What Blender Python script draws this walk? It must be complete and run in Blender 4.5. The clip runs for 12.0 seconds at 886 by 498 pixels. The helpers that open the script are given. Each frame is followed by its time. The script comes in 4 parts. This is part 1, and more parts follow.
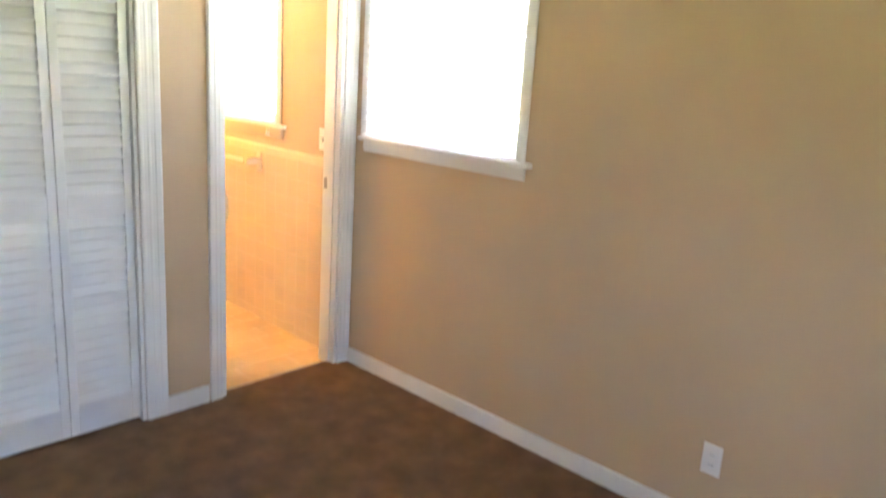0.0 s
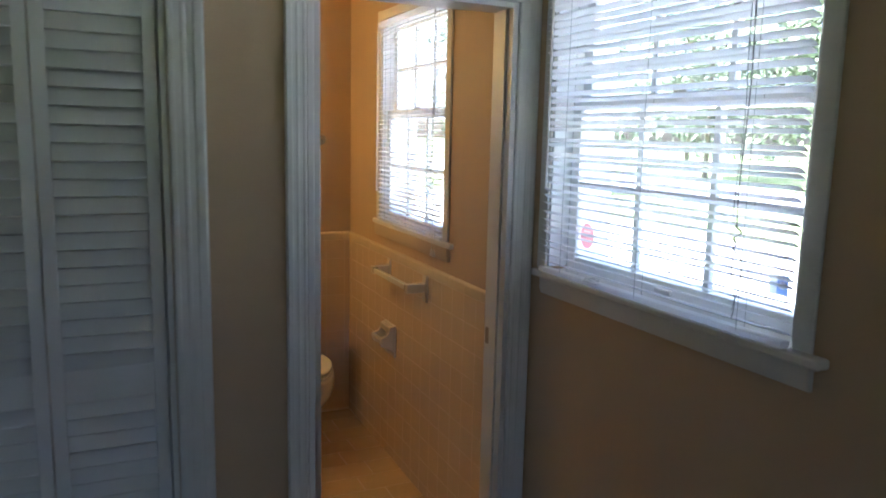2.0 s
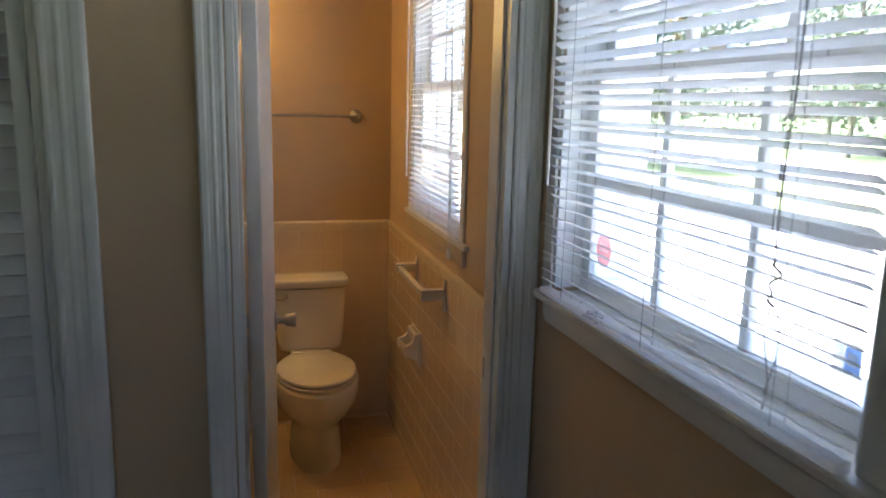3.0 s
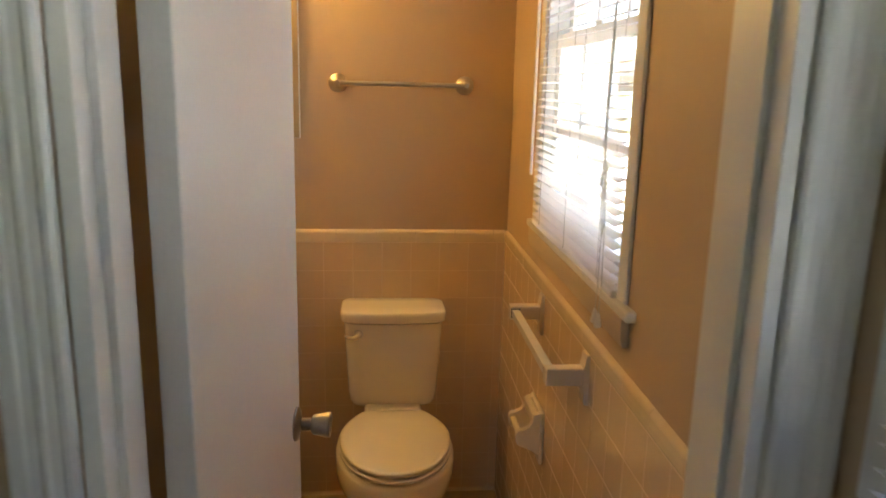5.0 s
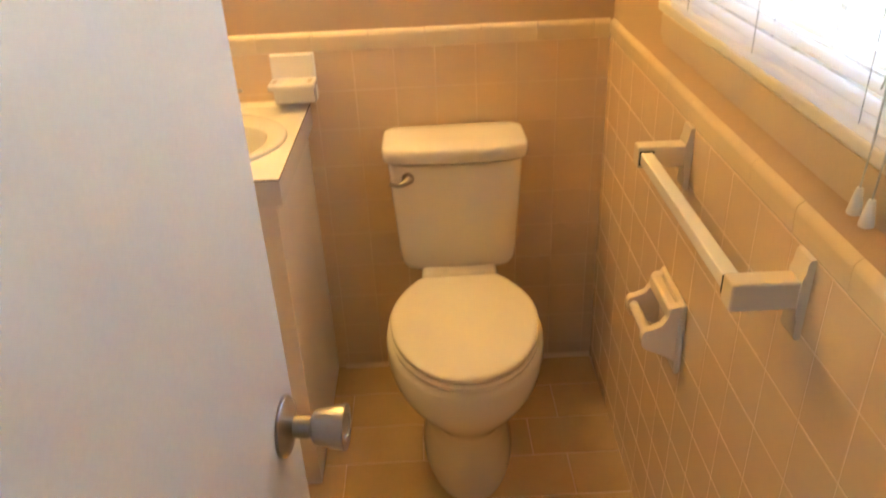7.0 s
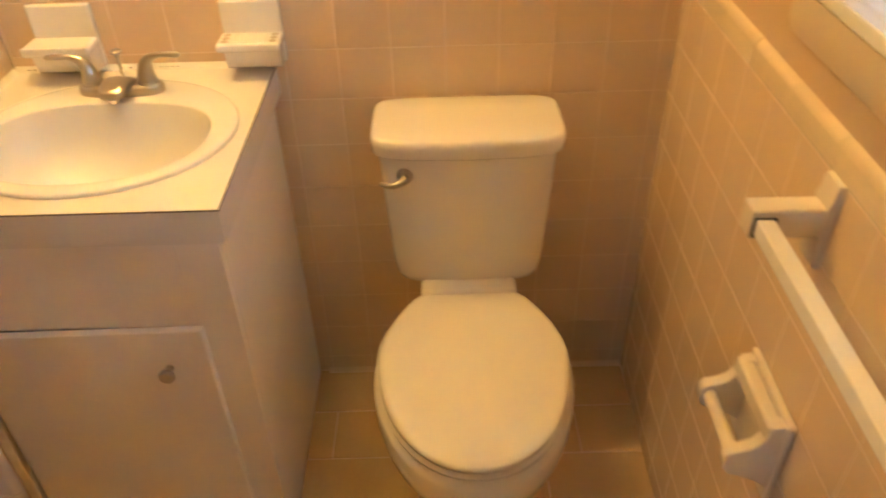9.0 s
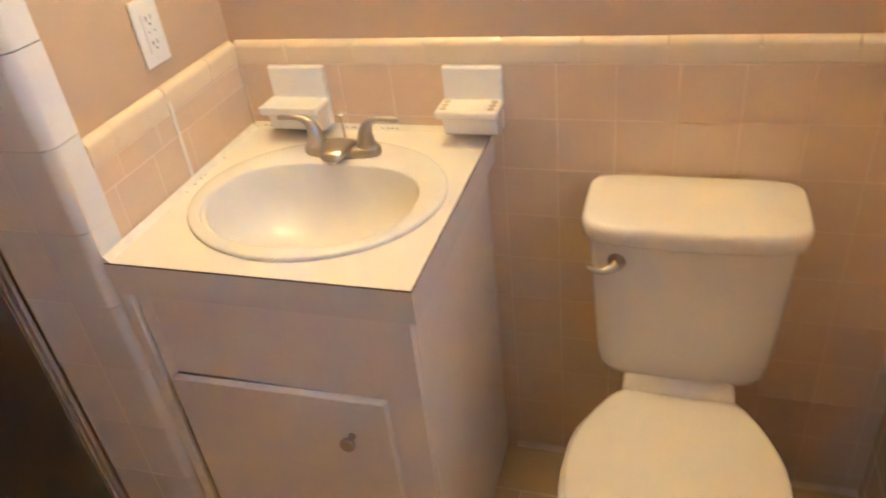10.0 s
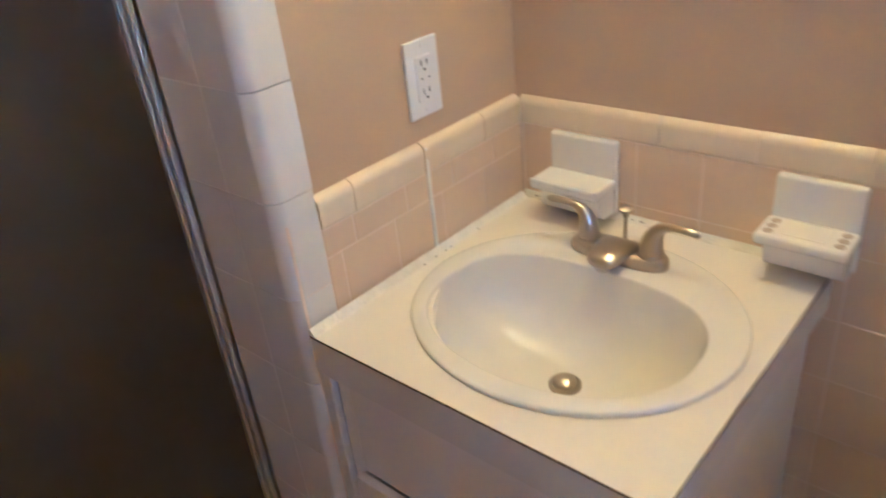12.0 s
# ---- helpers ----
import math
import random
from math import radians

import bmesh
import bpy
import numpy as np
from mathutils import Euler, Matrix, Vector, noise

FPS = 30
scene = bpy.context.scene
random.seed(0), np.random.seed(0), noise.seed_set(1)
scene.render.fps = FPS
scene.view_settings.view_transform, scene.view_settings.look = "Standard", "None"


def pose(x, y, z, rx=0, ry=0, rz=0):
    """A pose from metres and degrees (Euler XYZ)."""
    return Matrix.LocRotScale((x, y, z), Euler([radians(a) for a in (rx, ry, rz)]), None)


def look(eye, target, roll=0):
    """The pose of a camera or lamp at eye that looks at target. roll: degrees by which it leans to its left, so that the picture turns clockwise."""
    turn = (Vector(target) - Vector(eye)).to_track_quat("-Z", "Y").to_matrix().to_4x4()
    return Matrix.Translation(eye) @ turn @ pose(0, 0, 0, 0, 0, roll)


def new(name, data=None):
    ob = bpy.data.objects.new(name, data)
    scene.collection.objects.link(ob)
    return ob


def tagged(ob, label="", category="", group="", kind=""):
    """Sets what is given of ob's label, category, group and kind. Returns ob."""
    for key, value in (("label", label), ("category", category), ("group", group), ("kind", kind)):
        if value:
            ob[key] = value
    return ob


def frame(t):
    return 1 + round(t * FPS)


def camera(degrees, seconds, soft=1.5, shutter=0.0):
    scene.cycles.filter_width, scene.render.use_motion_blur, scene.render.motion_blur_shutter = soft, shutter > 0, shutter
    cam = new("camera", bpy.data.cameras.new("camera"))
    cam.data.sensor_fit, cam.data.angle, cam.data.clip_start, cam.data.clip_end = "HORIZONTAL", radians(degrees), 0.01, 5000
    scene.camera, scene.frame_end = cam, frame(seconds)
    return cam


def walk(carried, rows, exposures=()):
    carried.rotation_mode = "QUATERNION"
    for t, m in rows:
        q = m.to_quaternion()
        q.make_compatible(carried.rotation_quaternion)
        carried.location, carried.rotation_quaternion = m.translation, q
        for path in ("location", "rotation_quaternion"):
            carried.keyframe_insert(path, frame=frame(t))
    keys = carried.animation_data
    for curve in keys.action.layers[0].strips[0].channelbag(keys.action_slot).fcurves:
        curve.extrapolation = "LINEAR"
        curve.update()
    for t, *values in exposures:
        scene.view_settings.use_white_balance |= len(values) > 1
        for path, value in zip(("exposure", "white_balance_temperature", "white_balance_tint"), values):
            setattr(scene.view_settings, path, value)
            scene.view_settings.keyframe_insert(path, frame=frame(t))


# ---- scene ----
cam = camera(61.7, 12.0, soft=1.7, shutter=0.5)

SKY, SUN, BULBS, FAR_FILL = 0.15, 5.0, 7.6, 0.19
EXPOSURES = [(0.0, 6.15, 6200, 16), (0.5, 5.05, 5650, 9), (1.0, 4.1, 5350, 6), (1.5, 3.7, 5350, 8), (2.0, 3.25, 5400, 12), (2.7, 3.1, 5550, 13), (4.5, 3.25, 6150, 10), (5.0, 3.6, 6350, 10), (5.5, 3.7, 6350, 9),
             (6.5, 4.35, 6050, 7), (7.2, 4.55, 5950, 7), (9.0, 4.45, 5900, 7), (9.5, 4.5, 5100, 9), (10.0, 4.45, 4500, 10), (11.0, 4.1, 4250, 8), (12.0, 3.95, 4000, 8)]
PATH = [
    (0, (-2.462, -4.96, 1.602), (-1.039, -3.64, 1.119), 3.8),
    (0.3, (-2.328, -4.851, 1.626), (-0.893, -3.512, 1.241), 2.6),
    (0.5, (-2.133, -4.786, 1.605), (-0.779, -3.355, 1.258), 2.3),
    (1, (-1.707, -4.663, 1.628), (-0.668, -2.995, 1.255), 2.5),
    (1.5, (-1.483, -4.393, 1.629), (-0.623, -2.614, 1.321), 2.2),
    (2, (-1.318, -4.118, 1.657), (-0.482, -2.328, 1.348), 1.3),
    (2.5, (-1.016, -3.977, 1.678), (-0.33, -2.131, 1.329), 1.2),
    (4.3, (-0.493, -3.039, 1.631), (-0.22, -1.1, 1.223), 1.8),
    (4.5, (-0.483, -2.961, 1.626), (-0.251, -1.019, 1.208), 1.9),
    (5, (-0.513, -2.712, 1.622), (-0.314, -0.771, 1.181), 1.4),
    (5.5, (-0.507, -2.493, 1.578), (-0.338, -0.565, 1.072), 1.6),
    (6, (-0.455, -2.264, 1.562), (-0.51, -0.416, 0.799), -0.4),
    (6.5, (-0.452, -2.087, 1.495), (-0.549, -0.353, 0.503), -1.3),
    (6.8, (-0.511, -1.943, 1.537), (-0.499, -0.228, 0.507), -0.3),
    (7, (-0.483, -1.964, 1.499), (-0.467, -0.211, 0.537), -2.7),
    (7.2, (-0.488, -1.919, 1.503), (-0.45, -0.152, 0.567), -2.7),
    (8.8, (-0.462, -1.475, 1.503), (-0.411, 0.135, 0.317), -1.4),
    (9, (-0.475, -1.427, 1.504), (-0.479, 0.161, 0.287), -1.6),
    (9.5, (-0.473, -1.348, 1.502), (-0.788, 0.249, 0.34), -5.5),
    (10, (-0.468, -1.297, 1.518), (-1.039, 0.269, 0.413), -7.1),
    (10.5, (-0.511, -1.226, 1.51), (-1.235, 0.31, 0.453), -4.7),
    (11, (-0.577, -1.138, 1.49), (-1.399, 0.344, 0.427), -3.7),
    (11.5, (-0.601, -1.088, 1.492), (-1.55, 0.326, 0.444), -5.3),
    (12, (-0.6, -0.999, 1.485), (-1.808, 0.26, 0.507), -6.5),
]
walk(cam, [(t, look(eye, target, roll)) for t, eye, target, roll in PATH], EXPOSURES)

# ---- world, sun, lamps ----
world = bpy.data.worlds.new("daylight")
scene.world = world
world.use_nodes = True
wn = world.node_tree
bgd = wn.nodes["Background"]
sky = wn.nodes.new("ShaderNodeTexSky")
sky.sky_type, sky.sun_disc = "NISHITA", False
sky.sun_elevation, sky.sun_rotation = radians(61), radians(326)
sky.air_density, sky.dust_density, sky.ozone_density = 0.8, 4.5, 0.5
wn.links.new(sky.outputs["Color"], bgd.inputs["Color"])
bgd.inputs["Strength"].default_value = SKY
sun = new("sun", bpy.data.lights.new("sun", "SUN"))
sun.data.energy, sun.data.angle, sun.data.color = SUN, radians(0.6), (1.0, 0.96, 0.9)
sun.matrix_world = look((0, 0, 20), (4.0, -6.0, 20 - 13.0))


# added fill lamp, out of view in the far wall's opening
far = new("far_fill_lamp", bpy.data.lights.new("far_fill_lamp", "AREA"))
far.data.shape, far.data.size, far.data.size_y = "RECTANGLE", 0.86, 0.86
far.data.energy, far.data.color = FAR_FILL, (0.96, 0.95, 1.0)
far.matrix_world = look((-2.55, -6.63, 1.55), (-2.55, -3.0, 1.3))


# ---- materials ----
def mat(name, color, rough=0.5, metal=0.0, var=0.06, scale=6.0, fine=120.0, bump=0.1, depth=0.002, each=0.0, coat=0.0, sheen=0.0, rvar=0.1, emit=None):
    """A principled surface with broad stains, fine grain, and optional variation from piece to piece."""
    m = bpy.data.materials.new(name)
    m.use_nodes = True
    nt = m.node_tree
    n, ln = nt.nodes, nt.links
    p = n["Principled BSDF"]
    tc = n.new("ShaderNodeTexCoord")
    geo = n.new("ShaderNodeNewGeometry")
    broad = n.new("ShaderNodeTexNoise")
    broad.inputs["Scale"].default_value, broad.inputs["Detail"].default_value = scale, 5.0
    grain = n.new("ShaderNodeTexNoise")
    grain.inputs["Scale"].default_value, grain.inputs["Detail"].default_value = fine, 3.0
    ln.new(geo.outputs["Position"], broad.inputs["Vector"])
    ln.new(geo.outputs["Position"], grain.inputs["Vector"])
    mix = n.new("ShaderNodeMath")
    mix.operation = "MULTIPLY_ADD"
    ln.new(grain.outputs["Fac"], mix.inputs[0])
    mix.inputs[1].default_value = 0.35
    ln.new(broad.outputs["Fac"], mix.inputs[2])
    ramp = n.new("ShaderNodeValToRGB")
    lo, hi = [c * (1 - var) for c in color], [min(1, c * (1 + var)) for c in color]
    ramp.color_ramp.elements[0].position, ramp.color_ramp.elements[1].position = 0.42, 0.92
    ramp.color_ramp.elements[0].color, ramp.color_ramp.elements[1].color = (*lo, 1), (*hi, 1)
    ln.new(mix.outputs[0], ramp.inputs["Fac"])
    out = ramp.outputs["Color"]
    if each:
        info = n.new("ShaderNodeObjectInfo")
        hsv = n.new("ShaderNodeHueSaturation")
        amount = n.new("ShaderNodeMath")
        amount.operation = "MULTIPLY_ADD"
        ln.new(info.outputs["Random"], amount.inputs[0])
        amount.inputs[1].default_value, amount.inputs[2].default_value = 2 * each, 1 - each
        ln.new(amount.outputs[0], hsv.inputs["Value"])
        ln.new(out, hsv.inputs["Color"])
        out = hsv.outputs["Color"]
    ln.new(out, p.inputs["Base Color"])
    rr = n.new("ShaderNodeMath")
    rr.operation = "MULTIPLY_ADD"
    ln.new(broad.outputs["Fac"], rr.inputs[0])
    rr.inputs[1].default_value, rr.inputs[2].default_value = rvar, max(0.02, rough - rvar / 2)
    ln.new(rr.outputs[0], p.inputs["Roughness"])
    p.inputs["Metallic"].default_value = metal
    p.inputs["Coat Weight"].default_value = coat
    p.inputs["Sheen Weight"].default_value = sheen
    if bump:
        b = n.new("ShaderNodeBump")
        b.inputs["Strength"].default_value, b.inputs["Distance"].default_value = bump, depth
        ln.new(grain.outputs["Fac"], b.inputs["Height"])
        ln.new(b.outputs["Normal"], p.inputs["Normal"])
    if emit:
        p.inputs["Emission Color"].default_value, p.inputs["Emission Strength"].default_value = (*emit[0], 1), emit[1]
    return m


PAINT = mat("tan_wall_paint", (0.55, 0.400, 0.250), 0.55, var=0.05, scale=1.6, fine=260, bump=0.25, depth=0.0015)
CEIL = mat("ceiling_paint", (0.74, 0.71, 0.66), 0.8, var=0.03, scale=1.5, fine=160, bump=0.4, depth=0.003)
TRIM = mat("white_trim_paint", (0.74, 0.73, 0.70), 0.35, var=0.05, scale=5, fine=140, bump=0.12, depth=0.001)
DOORP = mat("white_door_paint", (0.73, 0.71, 0.68), 0.38, var=0.06, scale=2.2, fine=180, bump=0.12, depth=0.0008)
LOUVRE = mat("louvre_white_paint", (0.70, 0.70, 0.69), 0.45, var=0.05, scale=7, fine=150, bump=0.15, depth=0.001, each=0.03)
TILE = mat("almond_glazed_tile", (0.715, 0.545, 0.365), 0.09, var=0.03, scale=9, fine=60, bump=0.05, depth=0.001, each=0.014, coat=0.3, rvar=0.05)
CAPM = mat("yellow_almond_cap_tile", (0.76, 0.63, 0.43), 0.09, var=0.04, scale=10, fine=60, bump=0.06, depth=0.001, each=0.03, coat=0.4, rvar=0.05)
CORNER = mat("pale_bullnose_tile", (0.78, 0.735, 0.67), 0.14, var=0.03, scale=9, fine=60, bump=0.06, depth=0.001, each=0.03, coat=0.3, rvar=0.05)
GROUT = mat("pale_grout", (0.75, 0.61, 0.455), 0.85, var=0.12, scale=14, fine=300, bump=0.4)
CAULK = mat("white_caulk", (0.78, 0.74, 0.66), 0.5, var=0.06, scale=40, fine=120, bump=0.6, depth=0.003)
FLOORT = mat("almond_floor_tile", (0.62, 0.44, 0.245), 0.14, var=0.07, scale=7, fine=90, bump=0.1, depth=0.001, each=0.04, rvar=0.12)
CARPET = mat("brown_carpet", (0.20, 0.105, 0.045), 0.95, var=0.28, scale=9, fine=170, bump=1.0, depth=0.02)
CERAMIC = mat("bone_vitreous_china", (0.79, 0.74, 0.66), 0.08, var=0.015, scale=4, fine=30, bump=0.0, coat=0.3, rvar=0.03)
SEATM = mat("bone_plastic_seat", (0.79, 0.74, 0.66), 0.22, var=0.02, scale=6, fine=90, bump=0.03, depth=0.0005)
WHITEC = mat("white_ceramic", (0.80, 0.77, 0.71), 0.10, var=0.02, scale=8, fine=40, bump=0.0, coat=0.3, rvar=0.04)
# darker and tanner than the white trim, for the bathroom apron
TANTRIM = mat("tan_apron", (0.60, 0.49, 0.355), 0.4, var=0.05, scale=5, fine=140, bump=0.12, depth=0.001)
BONE = mat("bone_ceramic", (0.76, 0.67, 0.53), 0.12, var=0.03, scale=8, fine=40, bump=0.0, coat=0.3, rvar=0.04)
SINKM = mat("white_sink_china", (0.74, 0.715, 0.68), 0.22, var=0.02, scale=5, fine=40, bump=0.0, coat=0.0, rvar=0.04)
LAMIN = mat("cream_laminate", (0.76, 0.715, 0.645), 0.32, var=0.03, scale=6, fine=220, bump=0.05, depth=0.0005)
EDGE = mat("dark_laminate_seam", (0.10, 0.065, 0.035), 0.6, var=0.1)
CABP = mat("cream_cabinet_paint", (0.83, 0.775, 0.715), 0.36, var=0.04, scale=4, fine=150, bump=0.12, depth=0.001)
NICKEL = mat("brushed_nickel", (0.46, 0.415, 0.355), 0.30, metal=1.0, var=0.06, scale=20, fine=400, bump=0.05, depth=0.0003)
KNOBM = mat("satin_steel", (0.40, 0.375, 0.345), 0.32, metal=1.0, var=0.1, scale=20, fine=300, bump=0.05, depth=0.0003)
CHROME = mat("chrome", (0.75, 0.73, 0.70), 0.09, metal=1.0, var=0.03, scale=20, fine=100, bump=0.0, rvar=0.05)
STEEL = mat("worn_steel", (0.36, 0.335, 0.31), 0.3, metal=1.0, var=0.1, scale=30, fine=200, bump=0.05, depth=0.0005)
ALUM = mat("dull_aluminium", (0.72, 0.71, 0.69), 0.48, metal=1.0, var=0.12, scale=18, fine=150, bump=0.1, depth=0.001)
PLATE = mat("white_plastic", (0.82, 0.81, 0.78), 0.3, var=0.02, scale=10, fine=100, bump=0.02)
# near-black for indicator dots and for shade painted into slots and gaps
SLOT = mat("dark_slot", (0.03, 0.028, 0.025), 0.7, bump=0.0)
VINYL = mat("white_vinyl_slat", (0.92, 0.92, 0.92), 0.4, var=0.03, scale=8, fine=60, bump=0.05, depth=0.0005)
vt = VINYL.node_tree
thin = vt.nodes.new("ShaderNodeBsdfTranslucent")
thin.inputs["Color"].default_value = (0.95, 0.95, 0.95, 1)
blend = vt.nodes.new("ShaderNodeMixShader")
blend.inputs[0].default_value = 0.74
vt.links.new(vt.nodes["Principled BSDF"].outputs[0], blend.inputs[1])
vt.links.new(thin.outputs[0], blend.inputs[2])
vt.links.new(blend.outputs[0], vt.nodes["Material Output"].inputs["Surface"])
PALECORD = mat("white_blind_cord", (0.66, 0.67, 0.66), 0.7, var=0.1, fine=900, bump=0.3)
# white cord with its backlit shade put into the colour as grey
BACKLITCORD = mat("backlit_white_cord", (0.33, 0.34, 0.34), 0.7, var=0.1, fine=900, bump=0.3)
SASH = mat("white_window_frame", (0.85, 0.86, 0.86), 0.4, var=0.05, scale=6, fine=120, bump=0.1, depth=0.001)
STALL = mat("dark_stall_wall", (0.62, 0.53, 0.42), 0.35, var=0.12, scale=3, fine=60, bump=0.1)
GRASS = mat("lawn", (0.16, 0.20, 0.075), 0.9, var=0.35, scale=0.8, fine=30, bump=0.6, depth=0.05)
CONCR = mat("pale_concrete", (0.62, 0.60, 0.56), 0.9, var=0.1, scale=0.7, fine=40, bump=0.3, depth=0.01)
BARK = mat("bark", (0.22, 0.19, 0.15), 0.95, var=0.3, scale=6, fine=40, bump=0.8, depth=0.03)
LEAF = mat("leaves", (0.12, 0.155, 0.075), 0.6, var=0.35, scale=1.2, fine=9, bump=0.0)
RED = mat("faded_red_decal", (0.80, 0.30, 0.32), 0.5, var=0.1)
BLUE = mat("blue_decal", (0.05, 0.16, 0.48), 0.4, var=0.08)
for shade, glow, amount in ((RED, (0.97, 0.66, 0.67, 1), 0.8), (BLUE, (0.60, 0.74, 0.98, 1), 0.78)):
    dt = shade.node_tree
    film = dt.nodes.new("ShaderNodeBsdfTranslucent")
    film.inputs["Color"].default_value = glow
    both = dt.nodes.new("ShaderNodeMixShader")
    both.inputs[0].default_value = amount
    dt.links.new(dt.nodes["Principled BSDF"].outputs[0], both.inputs[1])
    dt.links.new(film.outputs[0], both.inputs[2])
    dt.links.new(both.outputs[0], dt.nodes["Material Output"].inputs["Surface"])
BULB = mat("lit_bulb", (0.9, 0.85, 0.75), 0.3, bump=0.0, emit=((1.0, 0.60, 0.155), BULBS))


def clear(name, tint, rough=0.0, mirror=False):
    m = bpy.data.materials.new(name)
    m.use_nodes = True
    p = m.node_tree.nodes["Principled BSDF"]
    p.inputs["Base Color"].default_value = (*tint, 1)
    p.inputs["Roughness"].default_value = rough
    if mirror:
        p.inputs["Metallic"].default_value = 1.0
    else:
        p.inputs["Transmission Weight"].default_value, p.inputs["IOR"].default_value = 1.0, 1.45
    return m


GLASS = clear("window_glass", (0.97, 0.99, 0.98))
SMOKED = clear("dark_obscure_glass", (0.72, 0.64, 0.54), 0.35)
MIRROR = clear("mirror_silver", (0.9, 0.9, 0.9), 0.01, True)


# ---- mesh helpers ----
def box(x0, x1, y0, y1, z0, z1, bevel=0.0, seg=2, bm=None):
    """Adds a box, with rounded edges if a bevel is given."""
    one = bmesh.new()
    bmesh.ops.create_cube(one, size=1.0, matrix=Matrix.Translation(((x0 + x1) / 2, (y0 + y1) / 2, (z0 + z1) / 2)) @ Matrix.Diagonal((abs(x1 - x0), abs(y1 - y0), abs(z1 - z0), 1)))
    if bevel:
        bmesh.ops.bevel(one, geom=one.edges[:], offset=bevel, segments=seg, profile=0.5, affect="EDGES")
    return one if bm is None else join(bm, one)


def join(bm, other):
    """Adds the geometry of other to bm."""
    made = [bm.verts.new(v.co) for v in other.verts]
    other.verts.index_update()
    for f in other.faces:
        try:
            bm.faces.new([made[v.index] for v in f.verts])
        except ValueError:
            pass
    other.free()
    return bm


def loft(rings, cap=True, closed=True, bm=None):
    """Skins a list of rings of equal length."""
    bm = bm or bmesh.new()
    rows = [[bm.verts.new(p) for p in r] for r in rings]
    n = len(rows[0])
    for a, b in zip(rows, rows[1:]):
        for i in range(n if closed else n - 1):
            bm.faces.new((a[i], a[(i + 1) % n], b[(i + 1) % n], b[i]))
    if cap:
        bm.faces.new(rows[0][::-1])
        bm.faces.new(rows[-1])
    bmesh.ops.recalc_face_normals(bm, faces=bm.faces[:])
    return bm


def oval(cx, cy, z, rx, ry, n=40, power=2.0):
    """A ring in a level plane; power over 2 squares it off."""
    out = []
    for i in range(n):
        a = 2 * math.pi * i / n
        c, s = math.cos(a), math.sin(a)
        out.append((cx + rx * math.copysign(abs(c) ** (2 / power), c), cy + ry * math.copysign(abs(s) ** (2 / power), s), z))
    return out


def lathe(profile, m=None, n=28, bm=None):
    """Turns (radius, height) pairs about z, then places the result by m."""
    one = loft([[(r * math.cos(2 * math.pi * i / n), r * math.sin(2 * math.pi * i / n), h) for i in range(n)] for r, h in profile])
    if m is not None:
        one.transform(m)
    return one if bm is None else join(bm, one)


def tube(points, radius, n=10, bm=None):
    """A round bar along points; radius may be one number or one a point."""
    pts = [Vector(p) for p in points]
    rad = radius if isinstance(radius, (list, tuple)) else [radius] * len(pts)
    rings, side = [], None
    for i, p in enumerate(pts):
        ahead = (pts[min(i + 1, len(pts) - 1)] - pts[max(i - 1, 0)]).normalized()
        if side is None:
            side = ahead.orthogonal().normalized()
        side = (side - ahead * side.dot(ahead)).normalized()
        up = ahead.cross(side)
        rings.append([p + rad[i] * (side * math.cos(2 * math.pi * k / n) + up * math.sin(2 * math.pi * k / n)) for k in range(n)])
    one = loft(rings)
    return one if bm is None else join(bm, one)


def prism(outline, a0, a1, axis, bm=None):
    """Extrudes an outline of pairs along an axis: x gives (y, z) pairs, y gives (x, z), z gives (x, y)."""
    put = {"x": lambda a, u, v: (a, u, v), "y": lambda a, u, v: (u, a, v), "z": lambda a, u, v: (u, v, a)}[axis]
    one = loft([[put(a, u, v) for u, v in outline] for a in (a0, a1)])
    return one if bm is None else join(bm, one)


def root(ob):
    while ob.parent:
        ob = ob.parent
    return ob


def finish(name, bm, material, smooth):
    me = bpy.data.meshes.new(name)
    bm.to_mesh(me)
    bm.free()
    me.materials.append(material)
    if smooth:
        me.shade_smooth()
        me.set_sharp_from_angle(angle=radians(smooth))
        areas = sorted(p.area for p in me.polygons)
        if len(areas) <= 230 and areas[-1] > 8 * areas[len(areas) // 2]:
            for p in me.polygons:
                if p.area > 4 * areas[len(areas) // 2]:
                    p.use_smooth = False
    return me


def part(name, bm, material, parent, label="", smooth=40, local=False):
    """One mesh, drawn in room coordinates, as a part of a thing."""
    if not local:
        bm.transform(Matrix.Translation(-root(parent).location))
    ob = new(name, finish(name, bm, material, smooth))
    ob.parent = parent
    return tagged(ob, label)


def thing(name, place, label, category, group=""):
    ob = new(name)
    ob.empty_display_size = 0.1
    ob.location = place
    return tagged(ob, label, category, group)


def structure(name, bm, material, label="", smooth=0):
    return tagged(new(name, finish(name, bm, material, smooth)), label, kind="structure")


# ---- setting: bathroom and bedroom shell ----
CEILING = 2.44
DX0, DX1, DHEAD = -0.776, -0.112, 2.06      # bathroom doorway
SOUTH, NORTH = -2.045, -1.925             # faces of the wall between the rooms
BW = (-1.340, -0.530, 1.220, 2.20)        # bathroom window opening: y, y, z, z
RW = (-3.085, -2.145, 1.246, 2.20)        # bedroom window opening
CLX0, CLX1 = -2.34, -1.15                 # closet opening


def wall_with_hole(x0, x1, y0, y1, hole):
    """An outside wall across x, with one opening."""
    a, b, c, d = hole
    c -= 0.034
    bm = box(x0, x1, y0, a, 0, CEILING)
    box(x0, x1, b, y1, 0, CEILING, bm=bm)
    box(x0, x1, a, b, 0, c, bm=bm)
    box(x0, x1, a, b, d, CEILING, bm=bm)
    return bm


